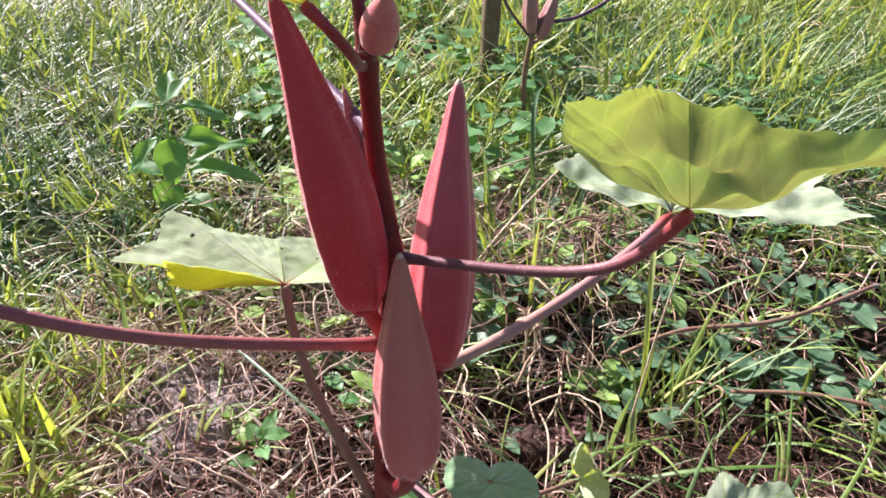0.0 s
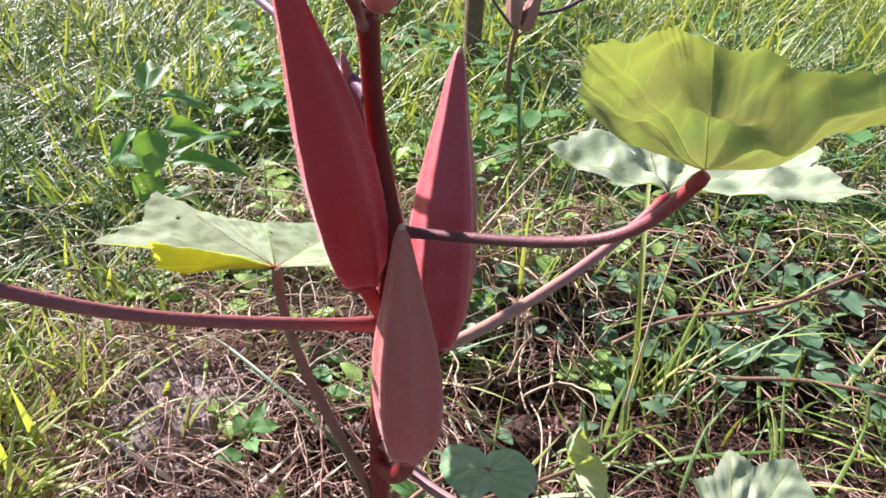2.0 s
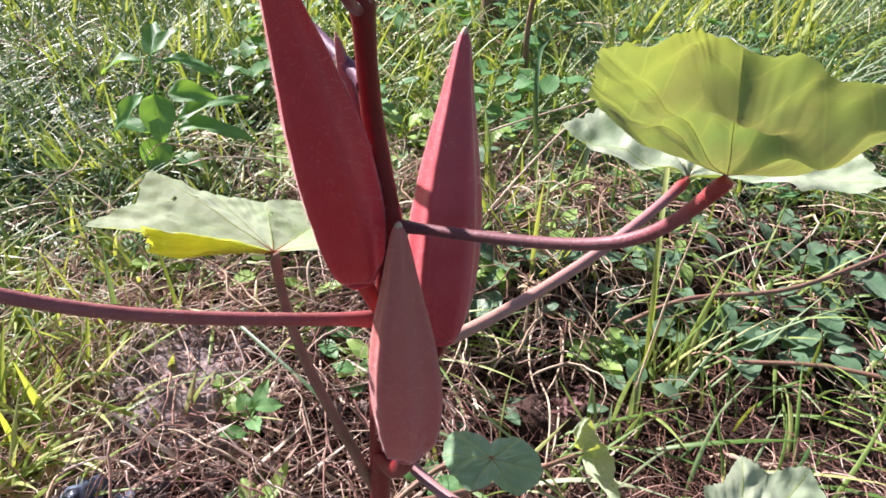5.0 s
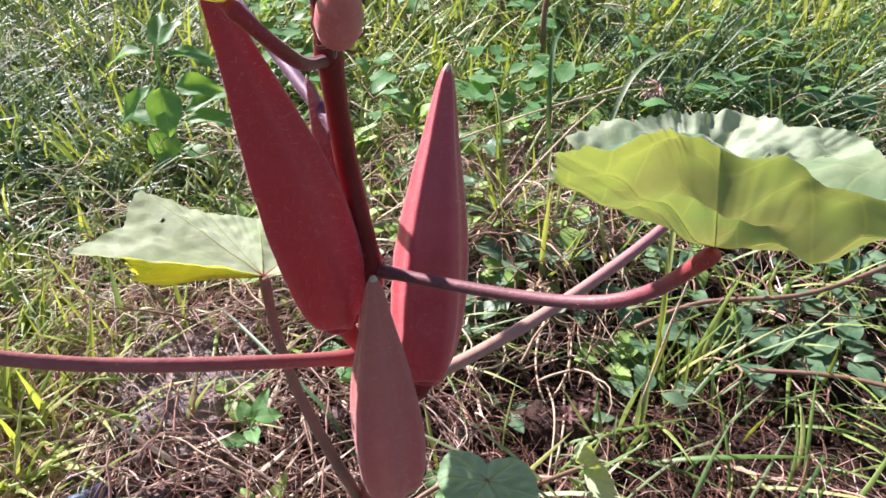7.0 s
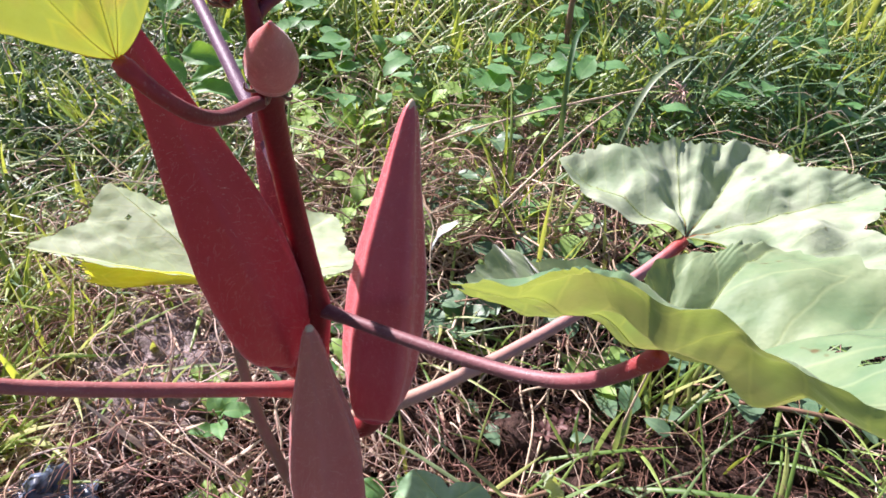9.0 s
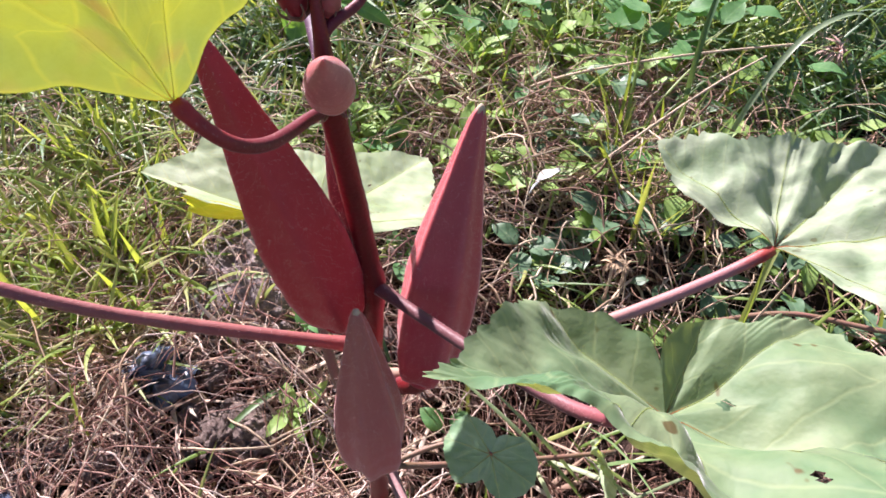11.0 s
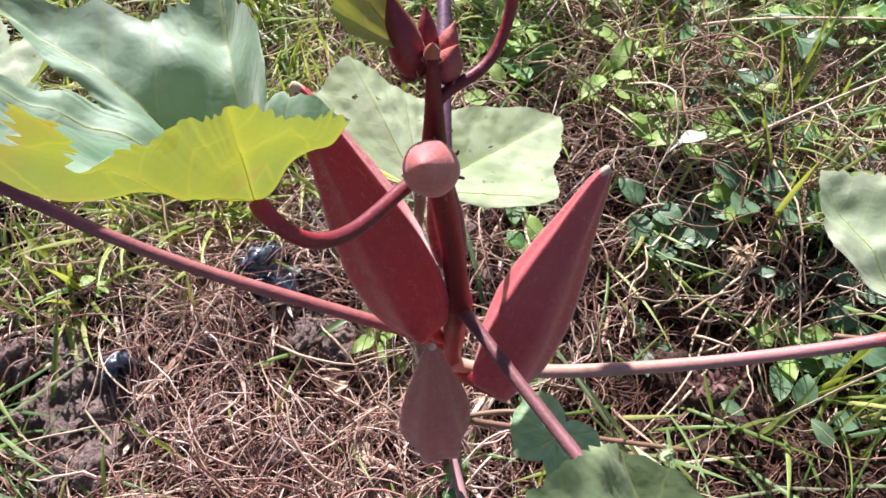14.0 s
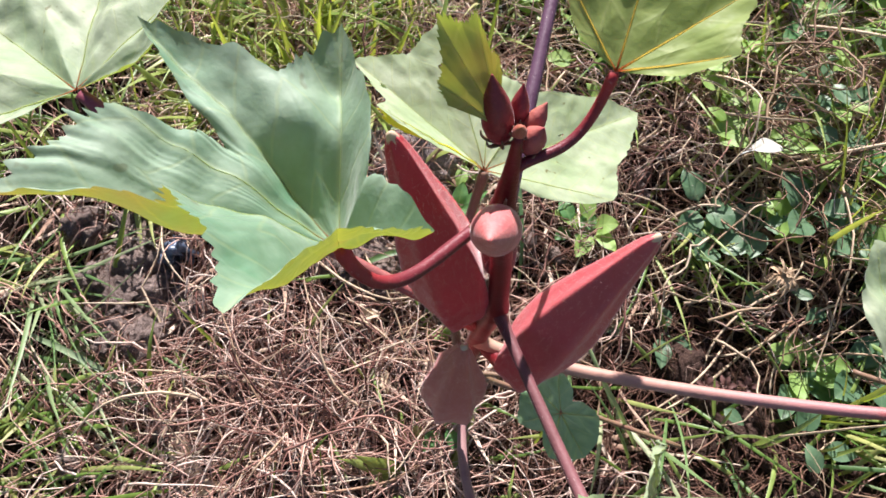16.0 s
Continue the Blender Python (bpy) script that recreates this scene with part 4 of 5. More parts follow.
NEAR = (-0.75, -0.45, 1.0, 0.8)
stuff("grass", *blades(scatter(9000, lambda x, y: grass_zone(x, y) * (1.0 if y > 0.34 else 0.5 if x < 0 else 0.2), NEAR), 0.10, 0.0032, 0.65), GRASS, "thin green grass blades growing from the soil", "grass")
stuff("grass", *blades(scatter(2000, lambda x, y: grass_zone(x, y) * ramp(-x, 0.08, 0.24) * ramp(y, -0.02, 0.08) * (1 - cool(x, y)), (-0.75, -0.1, -0.05, 0.6)), 0.085, 0.0038, 0.5), GRASS_LIGHT, "bright yellow green young grass blades", "grass")
# Dark blades, thickened at the far left to stand for shade there.
stuff("grass", *blades(scatter(12000, lambda x, y: 0.15 + grass_zone(x, y) if (x < -0.15 and y > 0.55) or (x > 0.3 and y > 0.45) else 0.0, (-1.2, 0.4, 1.2, 1.3)), 0.15, 0.0032, 0.8), GRASS_BLUE, "bluish green arching grass blades", "grass")
stuff("grass", *blades(scatter(30000, lambda x, y: 0.15 + 0.85 * clumped(x, y, 6.0, 8.0), (-1.4, 0.62, 2.3, 2.6)), 0.14, 0.0042, 0.5), GRASS_FAR, "tall yellow green grass behind the plant", "grass")
# Dark green blades that carry the shade of this patch in their colour.
stuff("grass", *blades(scatter(3800, lambda x, y: cool(x, y) * (0.3 + 0.7 * clumped(x, y, 11.0, 17.0)), (-0.85, 0.2, -0.1, 0.9)), 0.10, 0.0040, 0.8), GRASS_BLUE, "cool green low grass blades", "grass")
stuff("grass", *blades(scatter(2600, lambda x, y: clumped(x, y, 5.0, 41.0), (0.25, 0.75, 1.7, 1.7)), 0.17, 0.0065, 0.45), GRASS_LIGHT, "broad pale green grass blades", "grass")
stuff("grass", *blades(scatter(1500, lambda x, y: clumped(x, y, 5.0, 43.0), (-1.0, 0.75, 0.1, 1.6)), 0.12, 0.0055, 0.6), GRASS_LIGHT, "broad yellow green grass blades", "grass")
stuff("grass", *blades(scatter(160, lambda x, y: bare(x, y), (-0.35, -0.35, 0.45, 0.4)), 0.07, 0.0026, 0.6), GRASS, "single green grass blades in bare soil", "grass")
stuff("dry_straw", *straws(scatter(12500, litter, NEAR), 0.080, 0.00066, 0.012, 0.8, 9, 0.55, hollow), STRAW, "brown and pinkish dry grass stalks on the soil", "straw")
stuff("dry_straw", *straws(scatter(900, litter, NEAR) + scatter(900, lambda x, y: blob(x, y, -0.24, 0.14, 0.13, 0.11), NEAR), 0.10, 0.00080, 0.014, 0.6, 10, 0.4, hollow), STRAW_PALE, "bleached dry stalks on top of the brown straw", "straw")
stuff("dry_straw", *straws(scatter(1800, lambda x, y: blob(x, y, -0.215, 0.155, 0.09, 0.09) * (0.3 + 0.7 * clumped(x, y, 16.0, 71.0)), NEAR), 0.07, 0.00075, 0.008, 0.8, 9, 0.4, hollow), STRAW, "pinkish dry stalks lying on clay", "straw")
stuff("dry_straw", *straws(scatter(130, lambda x, y: blob(x, y, -0.13, 0.16, 0.06, 0.06), NEAR), 0.07, 0.0006, 0.022, 0.9, 9), STRAW, "thin pinkish stalks strewn over clay", "straw")
stuff("dry_straw", *straws(scatter(5000, lambda x, y: bare(x, y) * (1 - 0.6 * hollow(x, y)), (-0.5, -0.45, 0.6, 0.6)), 0.06, 0.00055, 0.006, 1.1), STRAW_DARK, "dark brown root fibres on the soil", "straw")
stuff("dry_straw", *straws(scatter(3000, lambda x, y: clumped(x, y, 7.0, 13.0) * (1 - 0.95 * cool(x, y)), (-0.9, 0.36, 1.3, 1.9)), 0.15, 0.0009, 0.022, 0.7), STRAW_PALE, "dry stalks among the grass", "straw")


def clods(count, low, high, keep, box=(-0.5, -0.45, 0.6, 0.6), lift=0.0):
    shapes = []
    for x, y in scatter(count, keep, box):
        r = rng.uniform(low, high) * (1 if rng.random() > 0.12 else 1.8)
        shapes.append(stone((x, y, ground_height(x, y) + lift + r * 0.25), r, 0.5, 1 if r < 0.004 else 2))
    return joined(shapes)


stuff("soil_clods", *clods(1000, 0.0015, 0.0048, lambda x, y: (0.5 * bare(x, y) + hollow(x, y)) * (x > 0.05)), CLOD_DARK, "crumbs of moist dark brown soil", "soil")
stuff("soil_clods", *clods(1300, 0.0015, 0.0048, lambda x, y: (0.5 * bare(x, y) + 0.3 * hollow(x, y)) * (x <= 0.05)), CLOD_DARK, "crumbs and clods of dark brown soil", "soil")
stuff("soil_clods", *clods(600, 0.002, 0.0065, lambda x, y: (0.05 * bare(x, y) + hollow(x, y) ** 3) * (x <= 0.05), lift=0.008), CLOD, "large clods of dark brown soil", "soil")
stuff("soil_clods", *clods(600, 0.0018, 0.0055, lambda x, y: blob(x, y, -0.120, 0.17, 0.05, 0.055) ** 2, lift=0.014), CLAY, "dry grey brown clay lumps", "soil")


def mound(center, radius, height, material, label, seed):
    """A low heap of crumbled soil with a broken, lumpy face."""
    verts, rows, cols = [], 34, 60
    for j in range(rows):
        for i in range(cols):
            a, rho = i * 2 * math.pi / cols, (j / (rows - 1))
            reach = 1 + 0.3 * noise.noise(Vector((math.cos(a) * 1.5, math.sin(a) * 1.5, seed)))
            x, y = center[0] + math.cos(a) * radius[0] * rho * reach, center[1] + math.sin(a) * radius[1] * rho * reach
            lump = 0.009 * noise.noise(Vector((x * 60, y * 60, seed))) + 0.005 * abs(noise.noise(Vector((x * 150, y * 150, seed)))) + 0.002 * noise.noise(Vector((x * 330, y * 330, seed)))
            verts.append((x, y, ground_height(x, y) - 0.010 + (height + 0.010 + lump) * (1 - rho**4)))
    faces = [(j * cols + i, j * cols + (i + 1) % cols, (j + 1) * cols + (i + 1) % cols, (j + 1) * cols + i) for j in range(rows - 1) for i in range(cols)]
    ob = new("soil_mound", mesh("soil_mound", verts, faces, material))
    return tagged(ob, label, "soil", kind="structure")


mound((-0.130, 0.160), (0.080, 0.070), 0.025, CLAY, "pale grey brown dusty clay heap beside the grass", 2.0)
mound((-0.205, -0.105), (0.075, 0.055), 0.016, CLOD, "dark brown crumbly soil heap among straw", 5.0)
mound((-0.075, 0.035), (0.05, 0.03), 0.013, CLOD, "dark crumbled soil beside the plastic scrap", 8.0)
mound((0.19, 0.145), (0.07, 0.035), 0.013, CLOD_DARK, "dark crumbled soil behind the plant", 11.0)


dead = scatter(700, lambda x, y: litter(x, y) * (1 - hollow(x, y)), NEAR) + scatter(600, lambda x, y: blob(x, y, -0.22, 0.15, 0.13, 0.12) * (1 - hollow(x, y)), NEAR)
stuff("dry_grass", *blades(dead, 0.065, 0.0030, 1.25, 6, 0.25, (-0.3, 0.8)), DEAD_BLADE, "flat bleached dead grass blades on the straw", "straw")

# ---- grass tufts ----
def tuft(x, y, count, length, width, lean, material, label, toward=None, spread=0.012, curls=(0.2, 1.2)):
    """One clump of blades that part from a common foot; toward combs them to one side."""
    foot = [(x + rng.normal(0, spread), y + rng.normal(0, spread)) for _ in range(count)]
    if toward is None:
        ways = [math.atan2(b - y, a - x) + rng.normal(0, 0.5) for a, b in foot]
    else:
        ways = [radians(toward) + rng.normal(0, 0.35) for _ in foot]
    verts, faces = blades(foot, length, width, lean, 8, 0.22, curls, ways)
    base = np.array((x, y, ground_height(x, y)))
    ob = thing("grass_tuft", base, label, "grass", "grass tufts")
    each = np.array(verts).reshape(count, -1, 3) - base
    one = [f for f in faces if max(f) < each.shape[1]]
    for blade in each:
        part("blade", (blade, one), material, ob)
    return ob


for x, y, count in ((-0.225, 0.09, 22), (-0.245, 0.125, 22), (-0.205, 0.068, 12), (-0.275, 0.05, 16), (-0.30, 0.15, 24), (-0.34, 0.09, 20), (-0.29, -0.02, 10), (-0.18, 0.135, 10), (-0.38, 0.18, 24), (-0.26, 0.21, 22)):
    tuft(x, y, count * 2, 0.085, 0.0044, 0.5, GRASS_LIGHT, "tuft of bright yellow green grass beside bare soil")
for x, y, count in ((-0.226, 0.122, 12), (-0.240, 0.138, 12), (-0.300, 0.262, 12), (-0.285, 0.240, 8), (-0.205, 0.150, 5), (-0.165, 0.215, 4), (-0.255, 0.075, 6)):
    tuft(x, y, count, 0.085, 0.0046, 0.28, GRASS_VIVID, "vivid yellow green young grass tuft on clay", None, 0.008, (0.1, 0.8))
for x, y, count, way in ((0.134, 0.093, 8, -40), (0.20, 0.085, 6, -60), (0.16, 0.06, 5, 160), (0.27, 0.10, 7, -120), (0.30, 0.13, 8, 20), (0.396, 0.139, 12, 200), (0.36, 0.09, 10, 240), (0.25, 0.05, 6, 30), (0.42, 0.06, 10, 150)):
    tuft(x, y, max(3, count // 2), 0.13, 0.0029, 0.65, GRASS_GREY, "grey green grass blades leaning over the soil", way, 0.018, (0.3, 0.95))
    tuft(x + 0.01, y + 0.012, max(2, count // 3), 0.12, 0.0030, 0.7, GRASS, "fresh green grass blades leaning over the soil", way + 40, 0.02, (0.3, 0.95))
for x, y, count, way in ((-0.235, -0.165, 12, 10), (-0.27, -0.14, 12, -10), (-0.30, -0.17, 12, 40), (-0.25, -0.20, 8, -5)):
    tuft(x, y, count, 0.13, 0.0028, 1.2, GRASS_GREY, "long bluish grass blades lying flat on the soil", way, 0.012, (0.0, 0.4))
tuft(0.085, 0.225, 16, 0.10, 0.0026, 1.0, GRASS, "combed tuft of green grass behind the pods", -25, 0.012, (0.4, 1.1))
tuft(0.261, 0.180, 9, 0.16, 0.0030, 0.18, GRASS, "upright tuft of tall thin grass", None, 0.008, (0.1, 0.8))
tuft(0.285, 0.172, 12, 0.13, 0.0032, 0.35, GRASS_LIGHT, "upright tuft of tall thin grass", None, 0.010, (0.1, 0.9))
tuft(0.194, 0.303, 14, 0.13, 0.0034, 0.2, GRASS_LIGHT, "upright tuft of fresh green grass", None, 0.006, (0.1, 0.6))
tuft(0.165, 0.385, 40, 0.13, 0.0032, 0.4, GRASS, "upright tuft of tall thin grass", None, 0.012)
for x, y, count in ((0.40, 0.60, 30), (0.47, 0.70, 30), (0.34, 0.72, 26), (0.60, 0.62, 30), (0.52, 0.50, 26)):
    tuft(x, y, count, 0.20, 0.0036, 0.45, GRASS_BLUE, "tall bluish green arching grass tuft", None, 0.02, (0.5, 1.6))
for x, y in ((0.215, 0.105), (0.232, 0.118), (0.205, 0.12)):
    tuft(x, y, 3, 0.085, 0.0042, 0.3, GRASS_GREY, "broad upright grass blades in brown soil", None, 0.004, (0.0, 0.5))
for x, y in ((-0.135, 0.195), (-0.115, 0.125), (-0.19, 0.105)):
    tuft(x, y, 4, 0.06, 0.0055, 0.3, GRASS_LIGHT, "few broad yellow green blades in grey clay", None, 0.004, (0.1, 0.7))
tuft(0.05, -0.06, 9, 0.07, 0.0075, 0.75, GRASS_LIGHT, "broad fresh green blades at the foot of the plant", None, 0.006, (0.2, 0.9))


# ---- dry stems that arch over the dark soil ----
def dry_stem(points, r, label):
    ob = part("dry_stalk", tube(spline(points, 26), np.linspace(r, r * 0.6, 26), 6, 0, 0, 0.2), STRAW_PALE, None)
    return tagged(ob, label, "dry stem", "dry stems")


for _ in range(26):
    x, y = rng.uniform(0.02, 0.26), rng.uniform(0.19, 0.40)
    a, bend, length, lift = rng.uniform(0, 6.28), rng.normal(0, 0.8), rng.uniform(0.07, 0.17), rng.uniform(0.01, 0.035)
    points = []
    for k in range(6):
        s = k / 5
        px, py = x + math.cos(a + bend * s) * length * s, y + math.sin(a + bend * s) * length * s
        points.append((px, py, ground_height(px, py) + 0.004 + lift * math.sin(math.pi * min(1.0, s * 1.05))))
    dry_stem(points, rng.uniform(0.0008, 0.0014), "thin pale dry stem arching over dark soil")
stuff("dry_straw", *straws(scatter(480, lambda x, y: min(1.0, blob(x, y, 0.15, 0.33, 0.15, 0.10) + 0.7 * blob(x, y, 0.02, 0.40, 0.10, 0.08)) * (0.25 + 0.75 * clumped(x, y, 14.0, 51.0)), (-0.2, 0.15, 0.5, 0.6)), 0.13, 0.00095, 0.018, 1.3, 14, 0.3), STRAW_TANGLE, "tangle of curling pale dry stems over dark soil", "straw")
dry_stem([(0.03, 0.44, 0.01), (0.10, 0.45, 0.05), (0.20, 0.47, 0.08), (0.32, 0.50, 0.10)], 0.0016, "long straight tan dry stalk leaning over the weeds")
dry_stem([(0.10, 0.30, 0.01), (0.16, 0.36, 0.05), (0.23, 0.43, 0.08), (0.28, 0.48, 0.09)], 0.0014, "long straight tan dry stalk leaning over the weeds")


dry_stem([(0.230, 0.130, -0.005), (0.231, 0.131, 0.06), (0.233, 0.133, 0.12), (0.238, 0.136, 0.18)], 0.0010, "thin upright pale stalk in brown soil")


def dried_head(center, size, material, label):
    """A dried flower head: curled bracts round a short stalk."""
    ob = thing("dried_flower_head", (center[0], center[1], 0.0), label, "dried flower")
    z = center[2]
    part("stalk", tube(spline([(0.006, 0.008, -0.006), (0.004, 0.004, z * 0.5), (0, 0, z)], 12), 0.0011, 6), STRAW_PALE, ob)
    for k in range(26):
        a, rise = k * 2.4, rng.uniform(-0.9, 1.3)
        tip = np.array((math.cos(a) * math.cos(rise), math.sin(a) * math.cos(rise), math.sin(rise))) * size * rng.uniform(0.6, 1.1)
        part("bract", simple_leaf((0, 0, z), np.array((0, 0, z)) + tip, size * 0.16, (0, 0, 1), 0.9, 0.5, 7, 3), material, ob)


dried_head((0.160, 0.217, 0.058), 0.014, ORANGE, "pale tan dried flower head on a thin stalk")
dried_head((0.172, 0.228, 0.040), 0.011, ORANGE, "pale tan dried flower head on a thin stalk")
dried_head((0.367, 0.551, 0.060), 0.022, STRAW, "brown dried flower clump in the grass")

# ---- weeds ----
def weed(root, top, leaves, label, leaf_label="", material=LEAF_WEED, stem_r=0.0016):
    """A weed with single leaves: each leaf is (share of the stem, turn in degrees, length, width, rise)."""
    ob = thing("weed", root, label, "weed", "broadleaf weeds")
    root, top = np.array(root), np.array(top)
    path = spline([(0, 0, 0), (top - root) * 0.5 + np.array([0.004, 0.003, 0]), top - root], 20)
    part("stem", tube(path, np.linspace(stem_r, stem_r * 0.55, 20), 8), PETIOLE_BROWN, ob)
    for share, turn, length, width, rise in leaves:
        p = path[min(19, int(share * 19))]
        a = radians(turn)
        way = np.array([math.cos(a) * math.cos(rise), math.sin(a) * math.cos(rise), math.sin(rise)])
        foot = p + way * length * 0.22
        blade = part("leaf", simple_leaf(foot, p + way * length * 1.2, width, (0, 0, 1) if abs(rise) < 1.1 else (math.cos(a), math.sin(a), 0.4)), material, ob)
        part("leaf_stalk", tube(spline([p, foot], 4), 0.0006, 5), material, blade)
    return ob


tall_weed = thing("weed", (-0.195, 0.478, 0.0), "upright green weed with drooping pointed oval leaves", "weed", "broadleaf weeds")
weed_path = spline([(0, 0, -0.005), (0.006, -0.002, 0.05), (0.012, -0.006, 0.10), (0.015, -0.008, 0.148)], 24)
part("stem", tube(weed_path, np.linspace(0.0019, 0.0010, 24), 8), LEAF_WEED, tall_weed)
for share, tip, width, bend, up in (
    (1.0, (0.083, -0.020, 0.139), 0.024, 0.25, (0, 0, 1)), (1.0, (0.042, 0.015, 0.172), 0.020, 0.1, (0, 0, 1)), (1.0, (-0.036, -0.005, 0.136), 0.022, 0.3, (0, 0, 1)), (0.98, (0.012, 0.045, 0.168), 0.020, 0.1, (0, 0, 1)),
    (0.86, (-0.034, -0.024, 0.074), 0.021, 0.1, (-0.6, -0.6, 0.5)), (0.84, (0.022, -0.046, 0.076), 0.034, 0.12, (0.2, -0.9, 0.4)), (0.74, (0.072, 0.0, 0.105), 0.026, 0.2, (0, -0.5, 0.8)),
    (0.52, (0.004, -0.036, 0.032), 0.032, 0.1, (0.1, -0.9, 0.4)), (0.50, (0.108, -0.012, 0.066), 0.024, 0.3, (0, -0.2, 1)), (0.48, (0.098, 0.03, 0.094), 0.022, 0.2, (0, -0.2, 1)), (0.4, (-0.05, 0.02, 0.07), 0.024, 0.2, (0, 0, 1)), (0.3, (0.06, -0.03, 0.036), 0.024, 0.2, (0, 0, 1)),
):
    p = weed_path[min(23, int(share * 23))]
    foot = p + (np.array(tip) - p) * 0.2
    blade = part("leaf", simple_leaf(foot, tip, width, up, bend, 0.22, 14, 7), LEAF_WEED, tall_weed)
    part("leaf_stalk", tube(spline([p, p * 0.5 + foot * 0.5 + np.array((0, 0, 0.002)), foot], 6), 0.0007, 5), LEAF_WEED, blade)

patches = [
    ((-0.062, 0.108, 0.0), 0.07, 5, 0.022, 0.012), ((0.150, 0.292, 0.0), 0.054, 4, 0.030, 0.022), ((0.196, 0.299, 0.0), 0.045, 4, 0.028, 0.021),
    ((0.085, 0.243, 0.0), 0.03, 4, 0.030, 0.022), ((0.348, 0.206, 0.0), 0.04, 4, 0.030, 0.020), ((0.391, 0.211, 0.0), 0.04, 3, 0.034, 0.019),
    ((0.310, 0.252, 0.0), 0.05, 4, 0.034, 0.016), ((0.262, 0.260, 0.0), 0.03, 4, 0.028, 0.016), ((0.440, 0.260, 0.0), 0.05, 4, 0.036, 0.016),
    ((0.45, 0.10, 0.0), 0.06, 5, 0.034, 0.018), ((0.36, 0.34, 0.0), 0.04, 4, 0.028, 0.014), ((0.10, 0.40, 0.0), 0.05, 6, 0.026, 0.013),
    ((0.05, 0.45, 0.0), 0.04, 5, 0.032, 0.014), ((0.143, 0.454, 0.0), 0.07, 5, 0.030, 0.014), ((-0.05, 0.33, 0.0), 0.04, 5, 0.026, 0.013),
    ((-0.02, 0.21, 0.0), 0.03, 4, 0.030, 0.016), ((0.012, 0.165, 0.0), 0.03, 4, 0.020, 0.012), ((0.03, -0.03, 0.0), 0.03, 4, 0.022, 0.011),
    ((0.06, 0.07, 0.0), 0.03, 4, 0.022, 0.014), ((0.343, 0.195, 0.0), 0.035, 4, 0.036, 0.026), ((0.375, 0.180, 0.0), 0.03, 4, 0.036, 0.024), ((0.224, 0.195, 0.0), 0.025, 4, 0.032, 0.018),
    ((0.257, 0.222, 0.0), 0.03, 4, 0.034, 0.022), ((0.125, 0.262, 0.0), 0.025, 5, 0.028, 0.022), ((0.11, 0.235, 0.0), 0.03, 5, 0.026, 0.021), ((0.16, 0.326, 0.0), 0.03, 5, 0.030, 0.023), ((0.48, 0.255, 0.0), 0.04, 3, 0.045, 0.02), ((0.30, 0.225, 0.0), 0.03, 4, 0.03, 0.02), ((0.275, 0.30, 0.0), 0.03, 5, 0.026, 0.018), ((0.225, 0.345, 0.0), 0.03, 5, 0.026, 0.016), ((0.13, 0.155, 0.0), 0.02, 3, 0.022, 0.014), ((0.42, 0.17, 0.0), 0.04, 5, 0.034, 0.02),
]
for (x, y, z), h, count, length, width in patches:
    z = ground_height(x, y) - 0.002
    leaves = [(rng.uniform(0.45, 1.0), k * 137.5 + rng.uniform(-25, 25), length * rng.uniform(0.8, 1.2), width * rng.uniform(0.8, 1.2), rng.uniform(-0.2, 0.6)) for k in range(count)]
    weed((x, y, z), (x + rng.uniform(-0.012, 0.012), y + rng.uniform(-0.012, 0.012), z + h), leaves, "low weed with small oval green leaves on the soil", material=LEAF_GROUND if x > 0.08 else LEAF_WEED, stem_r=0.0011)


sprouts = [((0.218, 0.198), 0.028, 5, 0.030, 0.017), ((0.232, 0.205), 0.022, 4, 0.026, 0.015), ((0.085, 0.325), 0.03, 5, 0.034, 0.018), ((-0.075, 0.148), 0.028, 7, 0.019, 0.011), ((-0.176, 0.158), 0.02, 5, 0.018, 0.010), ((-0.266, -0.007), 0.02, 6, 0.020, 0.010), ((-0.041, 0.058), 0.022, 6, 0.022, 0.012), ((-0.011, 0.026), 0.018, 6, 0.016, 0.009), ((0.004, 0.345), 0.05, 7, 0.032, 0.016), ((0.03, 0.40), 0.04, 7, 0.03, 0.015), ((-0.09, 0.36), 0.04, 7, 0.03, 0.015), ((0.0, 0.47), 0.05, 8, 0.034, 0.016), ((0.08, 0.52), 0.05, 8, 0.034, 0.016), ((0.17, 0.50), 0.05, 7, 0.034, 0.016), ((-0.03, 0.27), 0.03, 6, 0.026, 0.014), ((0.25, 0.42), 0.04, 6, 0.03, 0.015), ((-0.16, 0.30), 0.03, 6, 0.025, 0.013), ((0.115, 0.40), 0.04, 6, 0.03, 0.015), ((0.03, 0.175), 0.03, 5, 0.026, 0.015)]
for (x, y), h, count, length, width in sprouts:
    z = ground_height(x, y) - 0.002
    leaves = [(rng.uniform(0.4, 1.0), k * 137.5 + rng.uniform(-25, 25), length * rng.uniform(0.7, 1.2), width * rng.uniform(0.8, 1.2), rng.uniform(0.0, 0.8)) for k in range(count)]
    weed((x, y, z), (x + rng.uniform(-0.01, 0.01), y + rng.uniform(-0.01, 0.01), z + h), leaves, "fresh light green weed sprout on the soil", material=LEAF_SPROUT, stem_r=0.0010)


for x, y in ((0.185, 0.145), (0.172, 0.132), (0.20, 0.158)):
    z = ground_height(x, y) + 0.008
    leaves = [(rng.uniform(0.5, 1.0), k * 137.5, 0.009, 0.004, rng.uniform(0.1, 0.7)) for k in range(7)]
    weed((x, y, z), (x + 0.003, y, z + 0.016), leaves, "small dusky red seedling on crumbled soil", material=LEAF_RUST, stem_r=0.0008)


